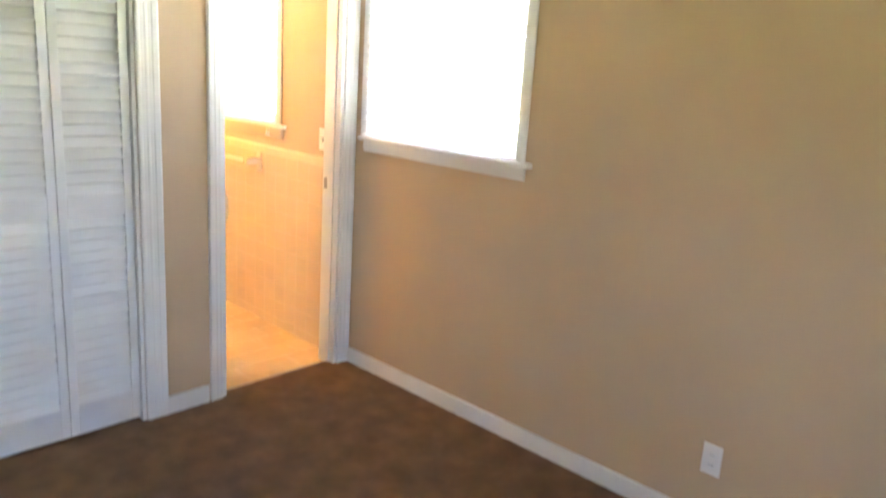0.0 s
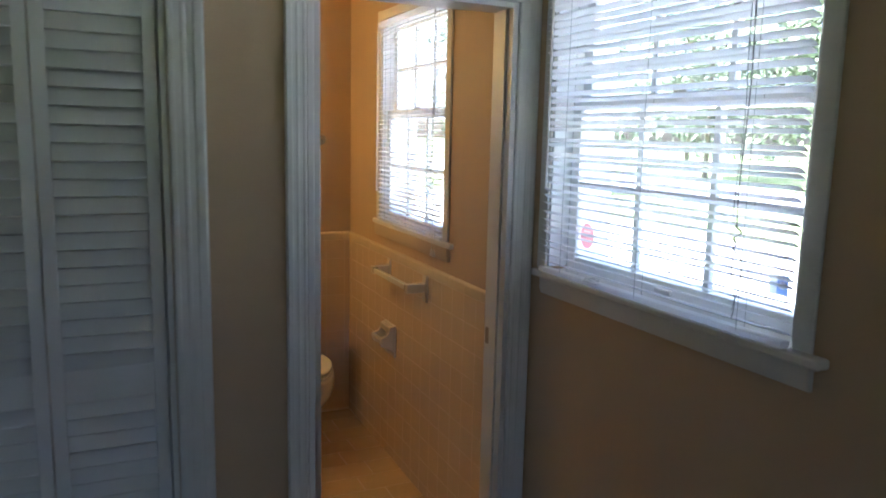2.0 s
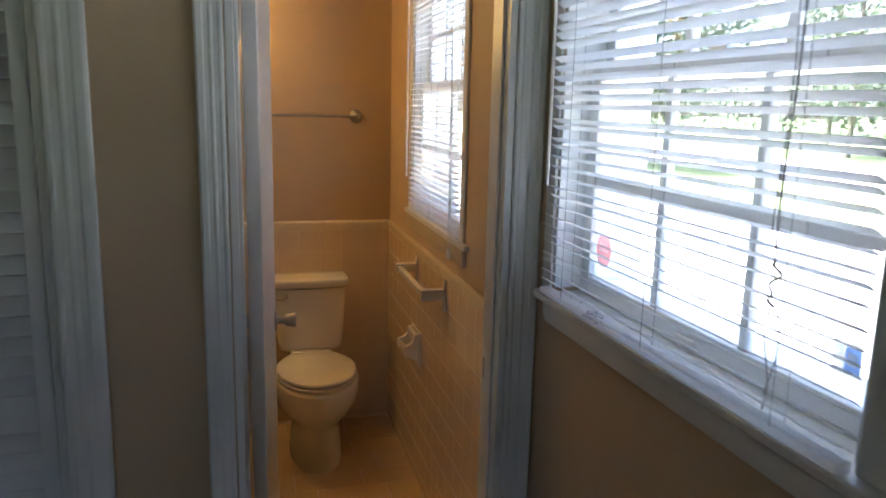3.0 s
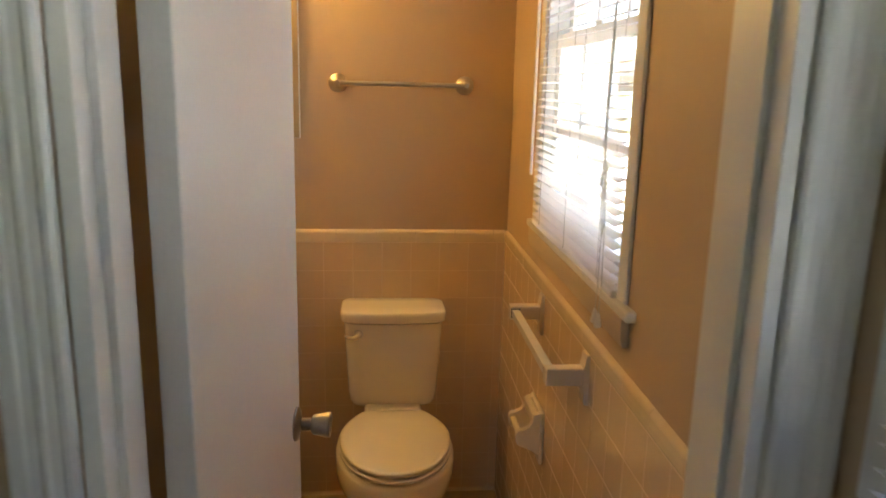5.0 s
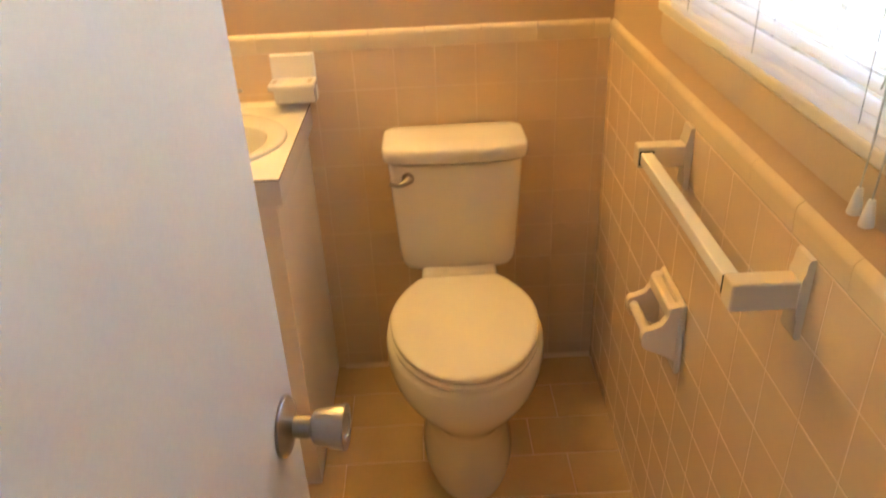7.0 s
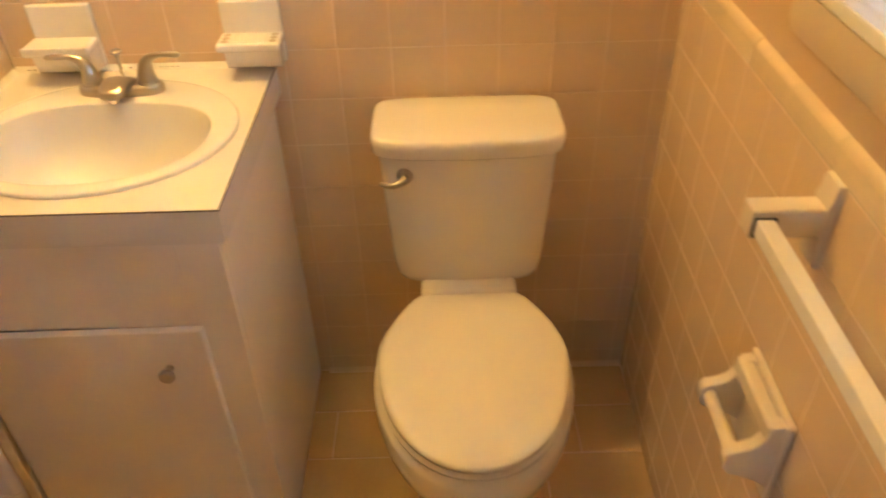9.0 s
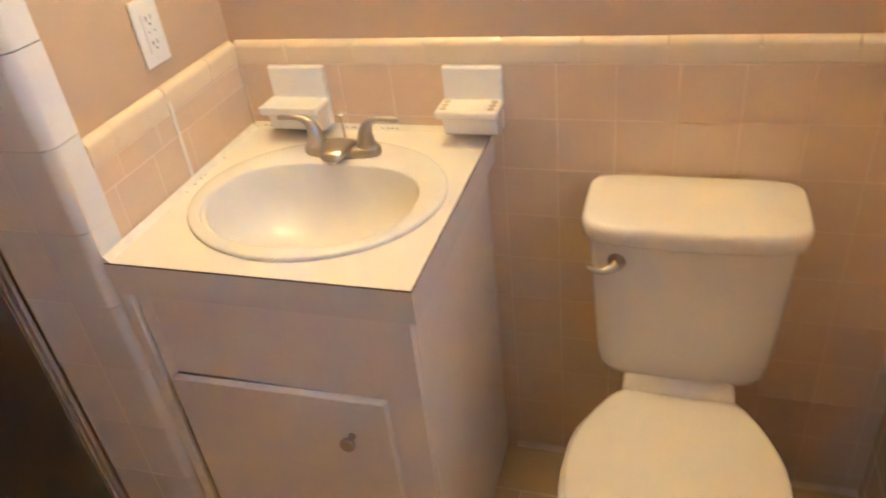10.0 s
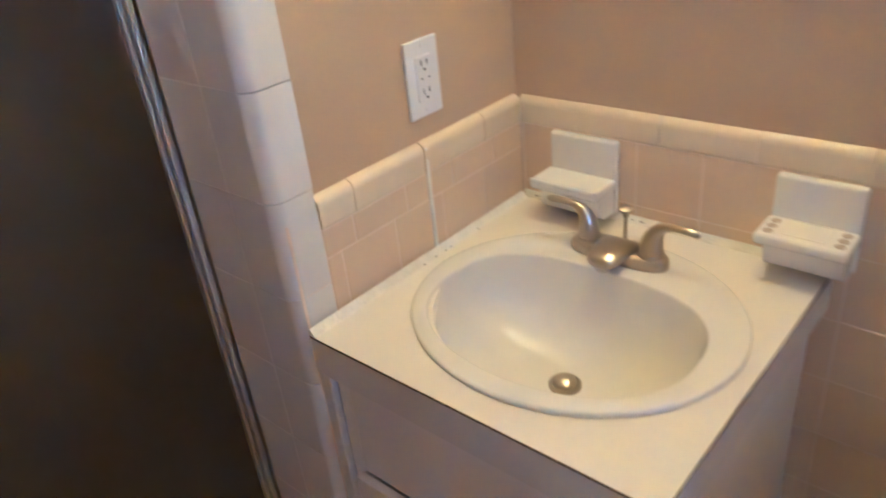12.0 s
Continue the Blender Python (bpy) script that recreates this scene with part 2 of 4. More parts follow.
wall_north = structure("wall_north", box(-2.42, 0.20, 0.008, 0.13, 0, CEILING), PAINT, "tan painted bathroom wall above almond tile wainscot")
wall_east = structure("wall_east", wall_with_hole(0.008, 0.20, -1.985, 0.008, BW), PAINT, "tan painted bathroom wall with a blind-covered window")
EAST = pose(0, 0, 0, 0, 0, -1.0)
wall_east.matrix_basis = EAST
wall_bedroom = structure("wall_bedroom_east", wall_with_hole(-0.03, 0.20, -6.6, -1.985, RW), PAINT, "tan painted bedroom wall with a window")
bm = box(DX1, -0.03, SOUTH, NORTH, 0, CEILING)
box(-1.13, DX0, SOUTH, NORTH, 0, CEILING, bm=bm)
box(DX0, DX1, SOUTH, NORTH, DHEAD, CEILING, bm=bm)
box(CLX0, -1.13, SOUTH, NORTH, 2.06, CEILING, bm=bm)
box(-5.1, CLX0, SOUTH, NORTH, 0, CEILING, bm=bm)
wall_door = structure("wall_south", bm, PAINT, "tan painted wall with the bathroom doorway and a closet")
structure("wall_closet_1", box(-1.145, -0.80, -1.925, -1.33, 0, CEILING), PAINT, "plain tan wall beside the closet")
structure("wall_closet_2", box(-2.42, -0.80, -1.33, -1.24, 0, CEILING), PAINT, "plain tan wall behind the closet")
structure("wall_closet_3", box(-2.42, -2.34, -1.925, -1.33, 0, CEILING), PAINT, "plain tan closet side wall")
structure("wall_west", box(-2.42, -2.32, -1.24, 0.008, 0, CEILING), PAINT, "plain tan wall behind the shower stall")
wall_nook = structure("wall_nook", box(-1.53, -1.35, -0.517, 0.008, 0, CEILING), PAINT, "tan partition between vanity nook and shower stall")
# the opening in the far wall is unseen, added to let light in
bm = box(-5.1, -5.0, -6.6, SOUTH, 0, CEILING)
box(-5.1, -3.0, -6.7, -6.6, 0, CEILING, bm=bm)
box(-2.1, 0.2, -6.7, -6.6, 0, CEILING, bm=bm)
box(-3.0, -2.1, -6.7, -6.6, 0, 1.1, bm=bm)
box(-3.0, -2.1, -6.7, -6.6, 2.0, CEILING, bm=bm)
structure("wall_bedroom_far", bm, PAINT, "plain tan bedroom walls")
structure("ceiling", box(-5.1, 0.2, -6.7, 0.13, CEILING, CEILING + 0.1), CEIL, "white painted ceiling")
bath_floor = structure("floor_bathroom", box(-2.42, 0.2, -1.985, 0.13, -0.12, -0.0014), GROUT, "almond tiled bathroom floor")
structure("floor_bedroom", box(-5.1, 0.2, -6.7, -1.985, -0.12, -0.004), GROUT, "subfloor under carpet")

# carpet with an uneven pile
bm = bmesh.new()
nx, ny = 150, 130
grid = [[bm.verts.new((-5.0 + 4.97 * i / nx, -6.6 + 4.60 * j / ny, 0.014 + 0.004 * noise.noise(Vector((i * 0.9, j * 0.9, 0))))) for j in range(ny + 1)] for i in range(nx + 1)]
for i in range(nx):
    for j in range(ny):
        bm.faces.new((grid[i][j], grid[i + 1][j], grid[i + 1][j + 1], grid[i][j + 1]))
structure("carpet", bm, CARPET, "brown cut-pile carpet", 60)

# ---- trim ----


def moulding(width, depth):
    """The outline of a fluted door casing: across, out."""
    return [(0, 0), (0, depth * 0.62), (width * 0.06, depth * 0.82), (width * 0.14, depth * 0.84), (width * 0.20, depth * 0.74), (width * 0.35, depth * 0.78), (width * 0.41, depth * 0.89),
            (width * 0.47, depth * 0.89), (width * 0.53, depth * 0.80), (width * 0.67, depth * 0.84), (width * 0.73, depth * 0.97), (width * 0.92, depth), (width, depth * 0.82), (width, 0)]


def casing(name, x_in, x_out, y_face, toward, z1, material=TRIM, label="white painted fluted casing"):
    """An upright casing on a wall across y; toward is the way it stands out."""
    way = 1 if x_out > x_in else -1
    outline = [(x_in + way * u, y_face + toward * v) for u, v in moulding(abs(x_out - x_in), 0.018)]
    return structure(name, prism(outline, 0.0, z1, "z"), material, label)


casing("trim_door_right", DX1 + 0.004, -0.033, SOUTH, -1, DHEAD + 0.085)
casing("trim_door_left", DX0 - 0.006, -0.842, SOUTH, -1, DHEAD + 0.085)
casing("trim_closet_right", CLX1 + 0.005, -1.052, SOUTH, -1, 2.145)
casing("trim_closet_left", CLX0 - 0.005, -2.44, SOUTH, -1, 2.145)
structure("trim_door_head", box(-0.852, -0.033, SOUTH - 0.017, SOUTH, DHEAD + 0.0, DHEAD + 0.08, 0.003), TRIM)
structure("trim_closet_head", box(-2.44, -1.052, SOUTH - 0.017, SOUTH, 2.06, 2.14, 0.003), TRIM)
casing("trim_door_inner_right", DX1 + 0.004, -0.040, NORTH, 1, DHEAD + 0.08)
jamb = box(DX1 - 0.016, DX1 + 0.003, SOUTH - 0.004, NORTH + 0.004, 0, DHEAD, 0.002)
box(DX1 - 0.024, DX1 - 0.016, SOUTH + 0.03, NORTH - 0.042, 0, DHEAD, 0.002, bm=jamb)
jamb_right = structure("door_jamb_right", jamb, TRIM, "white door jamb with a stop and strike plate")
jamb = box(DX0 - 0.003, DX0 + 0.016, SOUTH - 0.004, NORTH + 0.004, 0, DHEAD, 0.002)
box(DX0 + 0.016, DX0 + 0.026, SOUTH + 0.03, NORTH - 0.042, 0, DHEAD, 0.002, bm=jamb)
structure("door_jamb_left", jamb, TRIM, "white door jamb")
structure("door_jamb_head", box(DX0 + 0.016, DX1 - 0.016, SOUTH - 0.003, NORTH + 0.003, DHEAD - 0.016, DHEAD + 0.003, 0.002), TRIM)
part("strike_plate", box(DX1 - 0.018, DX1 - 0.0155, NORTH - 0.036, NORTH - 0.008, 0.945, 1.002, 0.001), STEEL, jamb_right, "dark worn steel strike plate")
bm = box(-1.052, -0.852, SOUTH - 0.014, SOUTH, 0, 0.097, 0.004)
structure("baseboard_1", bm, TRIM, "white baseboard")
structure("baseboard_2", box(-0.045, -0.03, -6.6, SOUTH - 0.014, 0.0, 0.092, 0.005), TRIM, "white baseboard")
structure("baseboard_3", box(-5.0, -2.44, SOUTH - 0.014, SOUTH, 0, 0.085, 0.004), TRIM, "white baseboard")
structure("threshold", box(DX0 + 0.016, DX1 - 0.016, SOUTH + 0.055, SOUTH + 0.08, -0.004, 0.006, 0.002), STEEL, "thin metal carpet edge strip")


# ---- windows ----
def build_window(number, hole, face, horn0, horn1, sill_z, apron_z, case_w, out, apron_mat):
    """A two-sash window in an outside wall, with stool, apron and casing."""
    y0, y1, z0, z1 = hole
    win = tagged(new("window_%d" % number), "white painted two-sash window behind open mini blinds", "window", kind="structure")
    win.location = (0.1, (y0 + y1) / 2, z0)
    fx = face
    sill = box(fx - out, 0.06, horn0, horn1, sill_z - 0.022, sill_z, 0.006, 3)
    part("window_sill", sill, TRIM, win, "white rounded window stool")
    part("apron", prism([(fx - 0.002, apron_z), (fx - 0.012, apron_z), (fx - 0.018, apron_z + 0.02), (fx - 0.018, sill_z - 0.022), (fx - 0.002, sill_z - 0.022)], horn0 + 0.03, horn1 - 0.03, "y"), apron_mat, win)
    for nm, a, b in (("casing", y0 - case_w, y0 + 0.003), ("casing", y1 - 0.003, y1 + case_w)):
        part(nm, box(fx - 0.009, fx, a, b, sill_z, z1 + case_w, 0.004, 2), TRIM, win)
    part("head_casing", box(fx - 0.010, fx, y0, y1, z1 - 0.003, z1 + case_w - 0.004, 0.004, 2), TRIM, win)
    liner = box(fx + 0.001, 0.198, y0 - 0.002, y0 + 0.012, z0, z1)
    box(fx + 0.001, 0.198, y1 - 0.012, y1 + 0.002, z0, z1, bm=liner)
    box(fx + 0.001, 0.198, y0 + 0.012, y1 - 0.012, z1 - 0.012, z1 + 0.002, bm=liner)
    box(0.061, 0.198, y0 + 0.012, y1 - 0.012, z0 - 0.034, z0 + 0.012, bm=liner)
    part("liner", liner, SASH, win)
    mid = (z0 + z1) / 2 + 0.03
    for nm, xa, a, b in (("lower_sash", 0.036, sill_z + 0.001, mid + 0.02), ("upper_sash", 0.068, mid - 0.02, z1 - 0.012)):
        ya, yb = y0 + 0.012, y1 - 0.012
        sash = box(xa, xa + 0.03, ya, ya + 0.042, a, b, 0.003)
        box(xa, xa + 0.03, yb - 0.042, yb, a, b, 0.003, bm=sash)
        box(xa + 0.001, xa + 0.029, ya + 0.042, yb - 0.042, a, a + 0.045, 0.003, bm=sash)
        box(xa + 0.001, xa + 0.029, ya + 0.042, yb - 0.042, b - 0.038, b, 0.003, bm=sash)
        frame_part = part(nm, sash, SASH, win)
        ga, gb, gc, gd = ya + 0.042, yb - 0.042, a + 0.045, b - 0.038
        for k in range(1, 3):
            yy = ga + (gb - ga) * k / 3
            part("muntin", box(xa + 0.004, xa + 0.026, yy - 0.010, yy + 0.010, gc, gd, 0.003), SASH, frame_part)
        part("muntin", box(xa + 0.005, xa + 0.025, ga, gb, (gc + gd) / 2 - 0.010, (gc + gd) / 2 + 0.010, 0.003), SASH, frame_part)
        pane = part("pane", box(xa + 0.013, xa + 0.017, ga - 0.004, gb + 0.004, gc - 0.004, gd + 0.004), GLASS, frame_part, "clear glass")
        pane.visible_shadow = False
        if nm == "lower_sash":
            part("sash_lift", box(xa - 0.010, xa + 0.001, (ya + yb) / 2 - 0.03, (ya + yb) / 2 + 0.03, a + 0.012, a + 0.026, 0.003), ALUM, frame_part, "dull metal sash lift")
            part("sash_lock", box(xa + 0.004, xa + 0.024, (ya + yb) / 2 - 0.025, (ya + yb) / 2 + 0.025, b, b + 0.012, 0.003), ALUM, frame_part, "dull metal sash lock")
    return win


window_bath = build_window(1, BW, 0.008, -1.434, -0.452, 1.210, 1.130, 0.048, 0.020, TANTRIM)
window_bath.matrix_basis = EAST @ window_bath.matrix_basis
window_bed = build_window(2, RW, -0.03, -3.166, -2.105, 1.234, 1.158, 0.046, 0.034, TRIM)


def build_blind(hole, cx, label, wand_y, cord_y, tilt, drop, cord):
    """An inside-mounted mini blind: head rail, slats, bottom rail, ladder cords, wand and lift cord."""
    y0, y1, z0, z1 = hole
    a, b = y0 + 0.004, y1 - 0.006
    blind = thing("mini_blind", (cx, (a + b) / 2, z1 - 0.014), label, "window blind")
    part("head_rail", box(cx - 0.02, cx + 0.02, a, b, z1 - 0.042, z1 - 0.013, 0.003), VINYL, blind)
    span = z1 - 0.058 - (z0 - 0.001)
    count = round(span / 0.0226)
    pitch = span / count
    half = 0.0132
    me = None
    for k in range(count):
        z = z1 - 0.058 - pitch * k
        if me is None:
            bm = bmesh.new()
            rings = []
            for yy in (a, b):
                top = [(half * u * math.cos(tilt), yy, half * u * math.sin(tilt) + 0.0022 * (1 - u * u)) for u in (-1, -0.5, 0, 0.5, 1)]
                low_side = [(x, y, h - 0.0007) for x, y, h in reversed(top)]
                rings.append(top + low_side)
            loft(rings, bm=bm)
            me = finish("slat", bm, VINYL, 50)
        ob = new("slat", me)
        ob.parent = blind
        ob.location = (0, -(a + b) / 2, z - (z1 - 0.014))
        ob.rotation_euler = (radians(random.uniform(-0.12, 0.12)), radians(random.uniform(-2.5, 2.5)), 0)
    zb = z1 - 0.058 - pitch * count
    part("bottom_rail", box(cx - 0.013, cx + 0.013, a, b, zb - 0.010, zb + 0.006, 0.004, 3), VINYL, blind, "white bottom rail")
    for f in (0.13, 0.5, 0.87):
        yy = a + (b - a) * f
        for dx in (-0.0125, 0.0125):
            part("ladder_cord", tube([(cx + dx, yy, z1 - 0.03), (cx + dx, yy, zb)], 0.0006, 5), BACKLITCORD, blind)
    if wand_y is not None:
        part("tilt_wand", tube([(cx - 0.024, wand_y, z1 - 0.03), (cx - 0.026, wand_y, z1 - 0.07), (cx - 0.028, wand_y - 0.004, drop)], [0.003, 0.0045, 0.0045], 8), PLATE, blind, "thin clear-white tilt wand")
    if cord_y is not None:
        pts = []
        for k in range(26):
            u = k / 25
            pts.append((cx - 0.021, cord_y + 0.006 * math.sin(9 * u) * u, z1 - 0.04 - u * (z1 - 0.04 - 1.47)))
        part("lift_cord", tube(pts, 0.0017, 6), cord, blind, "hanging blind cord")
        part("lift_cord", tube([(x, y + 0.009 + 0.004 * math.sin(5 * i), z) for i, (x, y, z) in enumerate(pts[::3])], 0.0010, 6), cord, blind)
        knot = [(cx - 0.022 + 0.006 * math.sin(7 * u), cord_y + 0.006 * math.sin(15 * u + 1), 1.475 - 0.06 * u) for u in [i / 40 for i in range(41)]]
        part("cord_knot", tube(knot, 0.0022, 6), cord, blind, "tangled cord knot")
        part("cord_tail", tube([(cx - 0.021, cord_y + 0.008 * math.sin(6 * i / 20), 1.42 - 0.15 * i / 20) for i in range(21)], 0.0010, 6), cord, blind)
        part("cord_tail", tube([(cx - 0.021, cord_y - 0.010 - 0.01 * math.sin(4 * i / 20), 1.42 - 0.13 * i / 20) for i in range(21)], 0.0010, 6), cord, blind)
    return blind


blind_bath = build_blind(BW, 0.0, "white mini blind in the bathroom window, slats open", -0.560, -1.268, radians(9), 1.36, PALECORD)
for cy, end in ((-1.284, 1.170), (-1.309, 1.168)):
    drop_cord = [(-0.021, -1.27 + 0.2 * (cy + 1.27), 1.47), (-0.022, -1.27 + 0.7 * (cy + 1.27), 1.33), (-0.024, cy, 1.225), (-0.026, cy, end)]
    part("pull_cord", tube(drop_cord, 0.0012, 6), PALECORD, blind_bath)
    part("tassel", lathe([(0, 0.030), (0.0032, 0.030), (0.0045, 0.024), (0.0078, 0.004), (0.0078, 0.001), (0.006, 0), (0, 0)], Matrix.Translation((-0.026, cy, end - 0.028)), 16), PLATE, blind_bath, "small white plastic cord tassel")
blind_bath.matrix_basis = EAST @ blind_bath.matrix_basis
build_blind(RW, -0.0535, "white mini blind in the bedroom window, slats open", -2.195, -2.95, radians(-25), 1.50, BACKLITCORD)

decal = thing("window_decal", (0.046, -2.243, 1.352), "faded red oval decal stuck on window glass", "sticker")
part("disc", lathe([(0.0, 0), (0.035, 0), (0.035, 0.0008), (0.0, 0.0008)], Matrix.Translation((0.0485, -2.245, 1.352)) @ pose(0, 0, 0, 0, -90, 0) @ Matrix.Diagonal((1.12, 1, 1, 1)), 32), RED, decal)
for z, w in ((1.366, 0.017), (1.352, 0.022), (1.338, 0.014)):
    part("mark", box(0.0470, 0.0474, -2.245 - w, -2.245 + w, z - 0.003, z + 0.003), VINYL, decal, "plain pale bar")
decal = thing("window_decal", (0.046, -2.965, 1.34), "small blue and white decal stuck on window glass", "sticker")
part("backing", box(0.0468, 0.0476, -2.992, -2.939, 1.316, 1.364, 0.0003, 1), VINYL, decal)
part("field", box(0.0460, 0.0467, -2.990, -2.962, 1.320, 1.360), BLUE, decal, "blue field")
part("mark", box(0.0454, 0.0459, -2.984, -2.968, 1.331, 1.349), VINYL, decal, "white plain mark")

rnd = random.Random(5)
lint = thing("lint", (-0.06, -2.42, 1.244), "pale fuzzy lint caught on the window stool", "lint")
bm = bmesh.new()
for k in range(26):
    c = Vector((-0.062 + rnd.gauss(0, 0.004), -2.42 + rnd.gauss(0, 0.022), 1.245))
    pts = [c]
    for q in range(5):
        pts.append(pts[-1] + Vector((rnd.gauss(0, 0.004), rnd.gauss(0, 0.006), abs(rnd.gauss(0, 0.003)))))
    tube(pts, 0.0004, 4, bm=bm)
part("fibres", bm, BACKLITCORD, lint)

# ---- bathroom door ----
door = tagged(new("door_1"), "white flush door standing open against the vanity side", "door", kind="structure")
door.matrix_basis = pose(-0.743, -1.921, 0, 0, 0, 84.5)
part("slab", box(0, 0.604, -0.036, 0.0, 0.012, 2.04, 0.0025), DOORP, door, local=True)
KX, KZ = 0.562, 0.968
for side, y, rot in ((1, -0.036, 90), (-1, 0.0, -90)):
    m = Matrix.Translation((KX, y, KZ)) @ pose(0, 0, 0, rot, 0, 0)
    rose = part("rose", lathe([(0, 0), (0.033, 0), (0.033, 0.003), (0.030, 0.006), (0.018, 0.0085), (0.012, 0.012), (0, 0.012)], m), STEEL, door, "worn steel rose", local=True)
    part("knob", lathe([(0, 0.010), (0.0115, 0.010), (0.0125, 0.026), (0.011, 0.030), (0.0175, 0.033), (0.0195, 0.036), (0.0235, 0.060), (0.0245, 0.064), (0.0240, 0.067), (0.015, 0.0675), (0.014, 0.065), (0, 0.0645)], m), KNOBM, door, "brushed steel tapered knob", local=True)
part("latch_plate", box(0.6035, 0.6055, -0.030, -0.006, 0.94, 0.997, 0.0005, 1), STEEL, door, local=True)
part("latch", box(0.6055, 0.614, -0.024, -0.012, 0.96, 0.976, 0.002), STEEL, door, local=True)
for z in (0.22, 1.05, 1.85):
    part("hinge", tube([(-0.004, 0.006, z - 0.045), (-0.004, 0.006, z + 0.045)], 0.005, 10), STEEL, door, local=True)

# ---- closet bifold doors ----


def bifold(x0, x1, y, handle):
    """One louvred panel between x0 and x1."""
    d = thing("louvred_door", ((x0 + x1) / 2, y, 0.03), "white painted louvred bifold closet door panel", "closet door", "closet door panels")
    st = 0.034
    ya, yb = y - 0.014, y + 0.014
    for a, b in ((x0, x0 + st), (x1 - st, x1)):
        part("stile", box(a, b, ya, yb, 0.03, 2.03, 0.002), LOUVRE, d)
    for a, b in ((0.03, 0.16), (0.935, 1.022), (1.93, 2.03)):
        part("rail", box(x0 + st, x1 - st, ya + 0.001, yb - 0.001, a, b, 0.002), LOUVRE, d)
    w = x1 - x0 - 2 * st
    me = None
    for a, b in ((0.16, 0.935), (1.022, 1.93)):
        n = round((b - a) / 0.0452)
        for k in range(n):
            if me is None:
                t = radians(31)
                o = []
                for u, v in ((-0.0272, -0.002), (-0.0257, -0.0032), (0.0257, -0.0032), (0.0272, -0.002), (0.0272, 0.002), (0.0257, 0.0032), (-0.0257, 0.0032), (-0.0272, 0.002)):
                    o.append((u * math.sin(t) * 0.85 + v * math.cos(t), -(0 + u * math.cos(t)) * -1 - v * math.sin(t)))
                me = finish("louvre_slat", prism(o, -w / 2, w / 2, "x"), LOUVRE, 30)
            ob = new("louvre_slat", me)
            ob.parent = d
            ob.location = (0, 0.001, a + (b - a) * (k + 0.5) / n - 0.03)
            ob.rotation_euler = (radians(random.uniform(-0.5, 0.5)), 0, 0)
    if handle:
        part("knob", lathe([(0, 0), (0.008, 0), (0.007, 0.012), (0.015, 0.02), (0.016, 0.027), (0.010, 0.031), (0, 0.031)], Matrix.Translation((x0 + 0.017, ya, 0.975)) @ pose(0, 0, 0, 90, 0, 0), 16), LOUVRE, d)
    return d


pw = (CLX1 - CLX0 - 0.03) / 4
structure("closet_jamb", box(CLX1 - 0.013, CLX1 + 0.003, SOUTH - 0.003, NORTH, 0, 2.06, 0.002), TRIM, "white closet jamb")
for k in range(4):
    bifold(CLX1 - 0.016 - pw * (k + 1) + 0.0015, CLX1 - 0.016 - pw * k - 0.0015, SOUTH + 0.024, k == 1)

# ---- toilet ----
TX = -0.424
toilet = thing("toilet", (TX, -0.32, 0), "bone two-piece toilet with a closed round lid", "toilet")


def tank_ring(z, half, back, front, n=44):
    """A rounded box ring with a slightly bowed front."""
    out = []
    cy, ry = (back + front) / 2, (back - front) / 2
    for x, y, zz in oval(0, 0, z, half, ry, n, 6.5):
        bow = -0.012 * (1 - (x / half) ** 2) if y < 0 else 0
        out.append((TX + x, cy + y + bow, z))
    return out


rings = [tank_ring(0.446, 0.120, -0.045, -0.150), tank_ring(0.449, 0.136, -0.036, -0.163), tank_ring(0.458, 0.150, -0.030, -0.170), tank_ring(0.474, 0.158, -0.026, -0.173), tank_ring(0.51, 0.163, -0.024, -0.175), tank_ring(0.66, 0.172, -0.022, -0.180), tank_ring(0.772, 0.178, -0.022, -0.184)]
part("tank", loft(rings), CERAMIC, toilet, smooth=50)
rings = [tank_ring(0.778, 0.180, -0.014, -0.188), tank_ring(0.780, 0.186, -0.011, -0.196), tank_ring(0.784, 0.1895, -0.010, -0.200), tank_ring(0.806, 0.1905, -0.010, -0.201), tank_ring(0.8145, 0.189, -0.011, -0.1995), tank_ring(0.8185, 0.186, -0.014, -0.196), tank_ring(0.8202, 0.181, -0.019, -0.190), tank_ring(0.8208, 0.10, -0.07, -0.13)]
part("tank_lid", loft(rings), CERAMIC, toilet, smooth=60)
lever = part("flush_lever", lathe([(0, 0), (0.017, 0), (0.017, 0.004), (0.012, 0.010), (0.011, 0.016), (0, 0.017)], Matrix.Translation((-0.548, -0.184, 0.737)) @ pose(0, 0, 0, 90, 0, 0), 20), NICKEL, toilet, "satin metal flush lever")
part("lever_arm", tube([(-0.546, -0.202, 0.739), (-0.556, -0.209, 0.733), (-0.569, -0.213, 0.729), (-0.583, -0.214, 0.731), (-0.597, -0.213, 0.736)], [0.0105, 0.0085, 0.0065, 0.0058, 0.0042], 12), NICKEL, lever)


def shield(z, half, back, front, n=56):
    """A seat ring: a long round front, and straight shoulders that run back to a flat rear edge."""
    out = []
    wide = back - (back - front) * 0.42
    for i in range(n):
        a = 2 * math.pi * i / n
        c, s = math.cos(a), math.sin(a)
        if s < 0:
            out.append((TX + half * math.copysign(abs(c) ** 0.94, c), wide + (wide - front) * s, z))
        else:
            u = 1 - abs(c)                      # 0 at the widest, 1 in the middle of the rear edge
            rise = min(1.0, u / 0.42)
            out.append((TX + math.copysign(half * (1 - 0.43 * rise ** 1.9) * (1.0 if u < 0.42 else max(0.0, (1 - u) / 0.58)), c), wide + (back - wide) * rise, z))
    return out


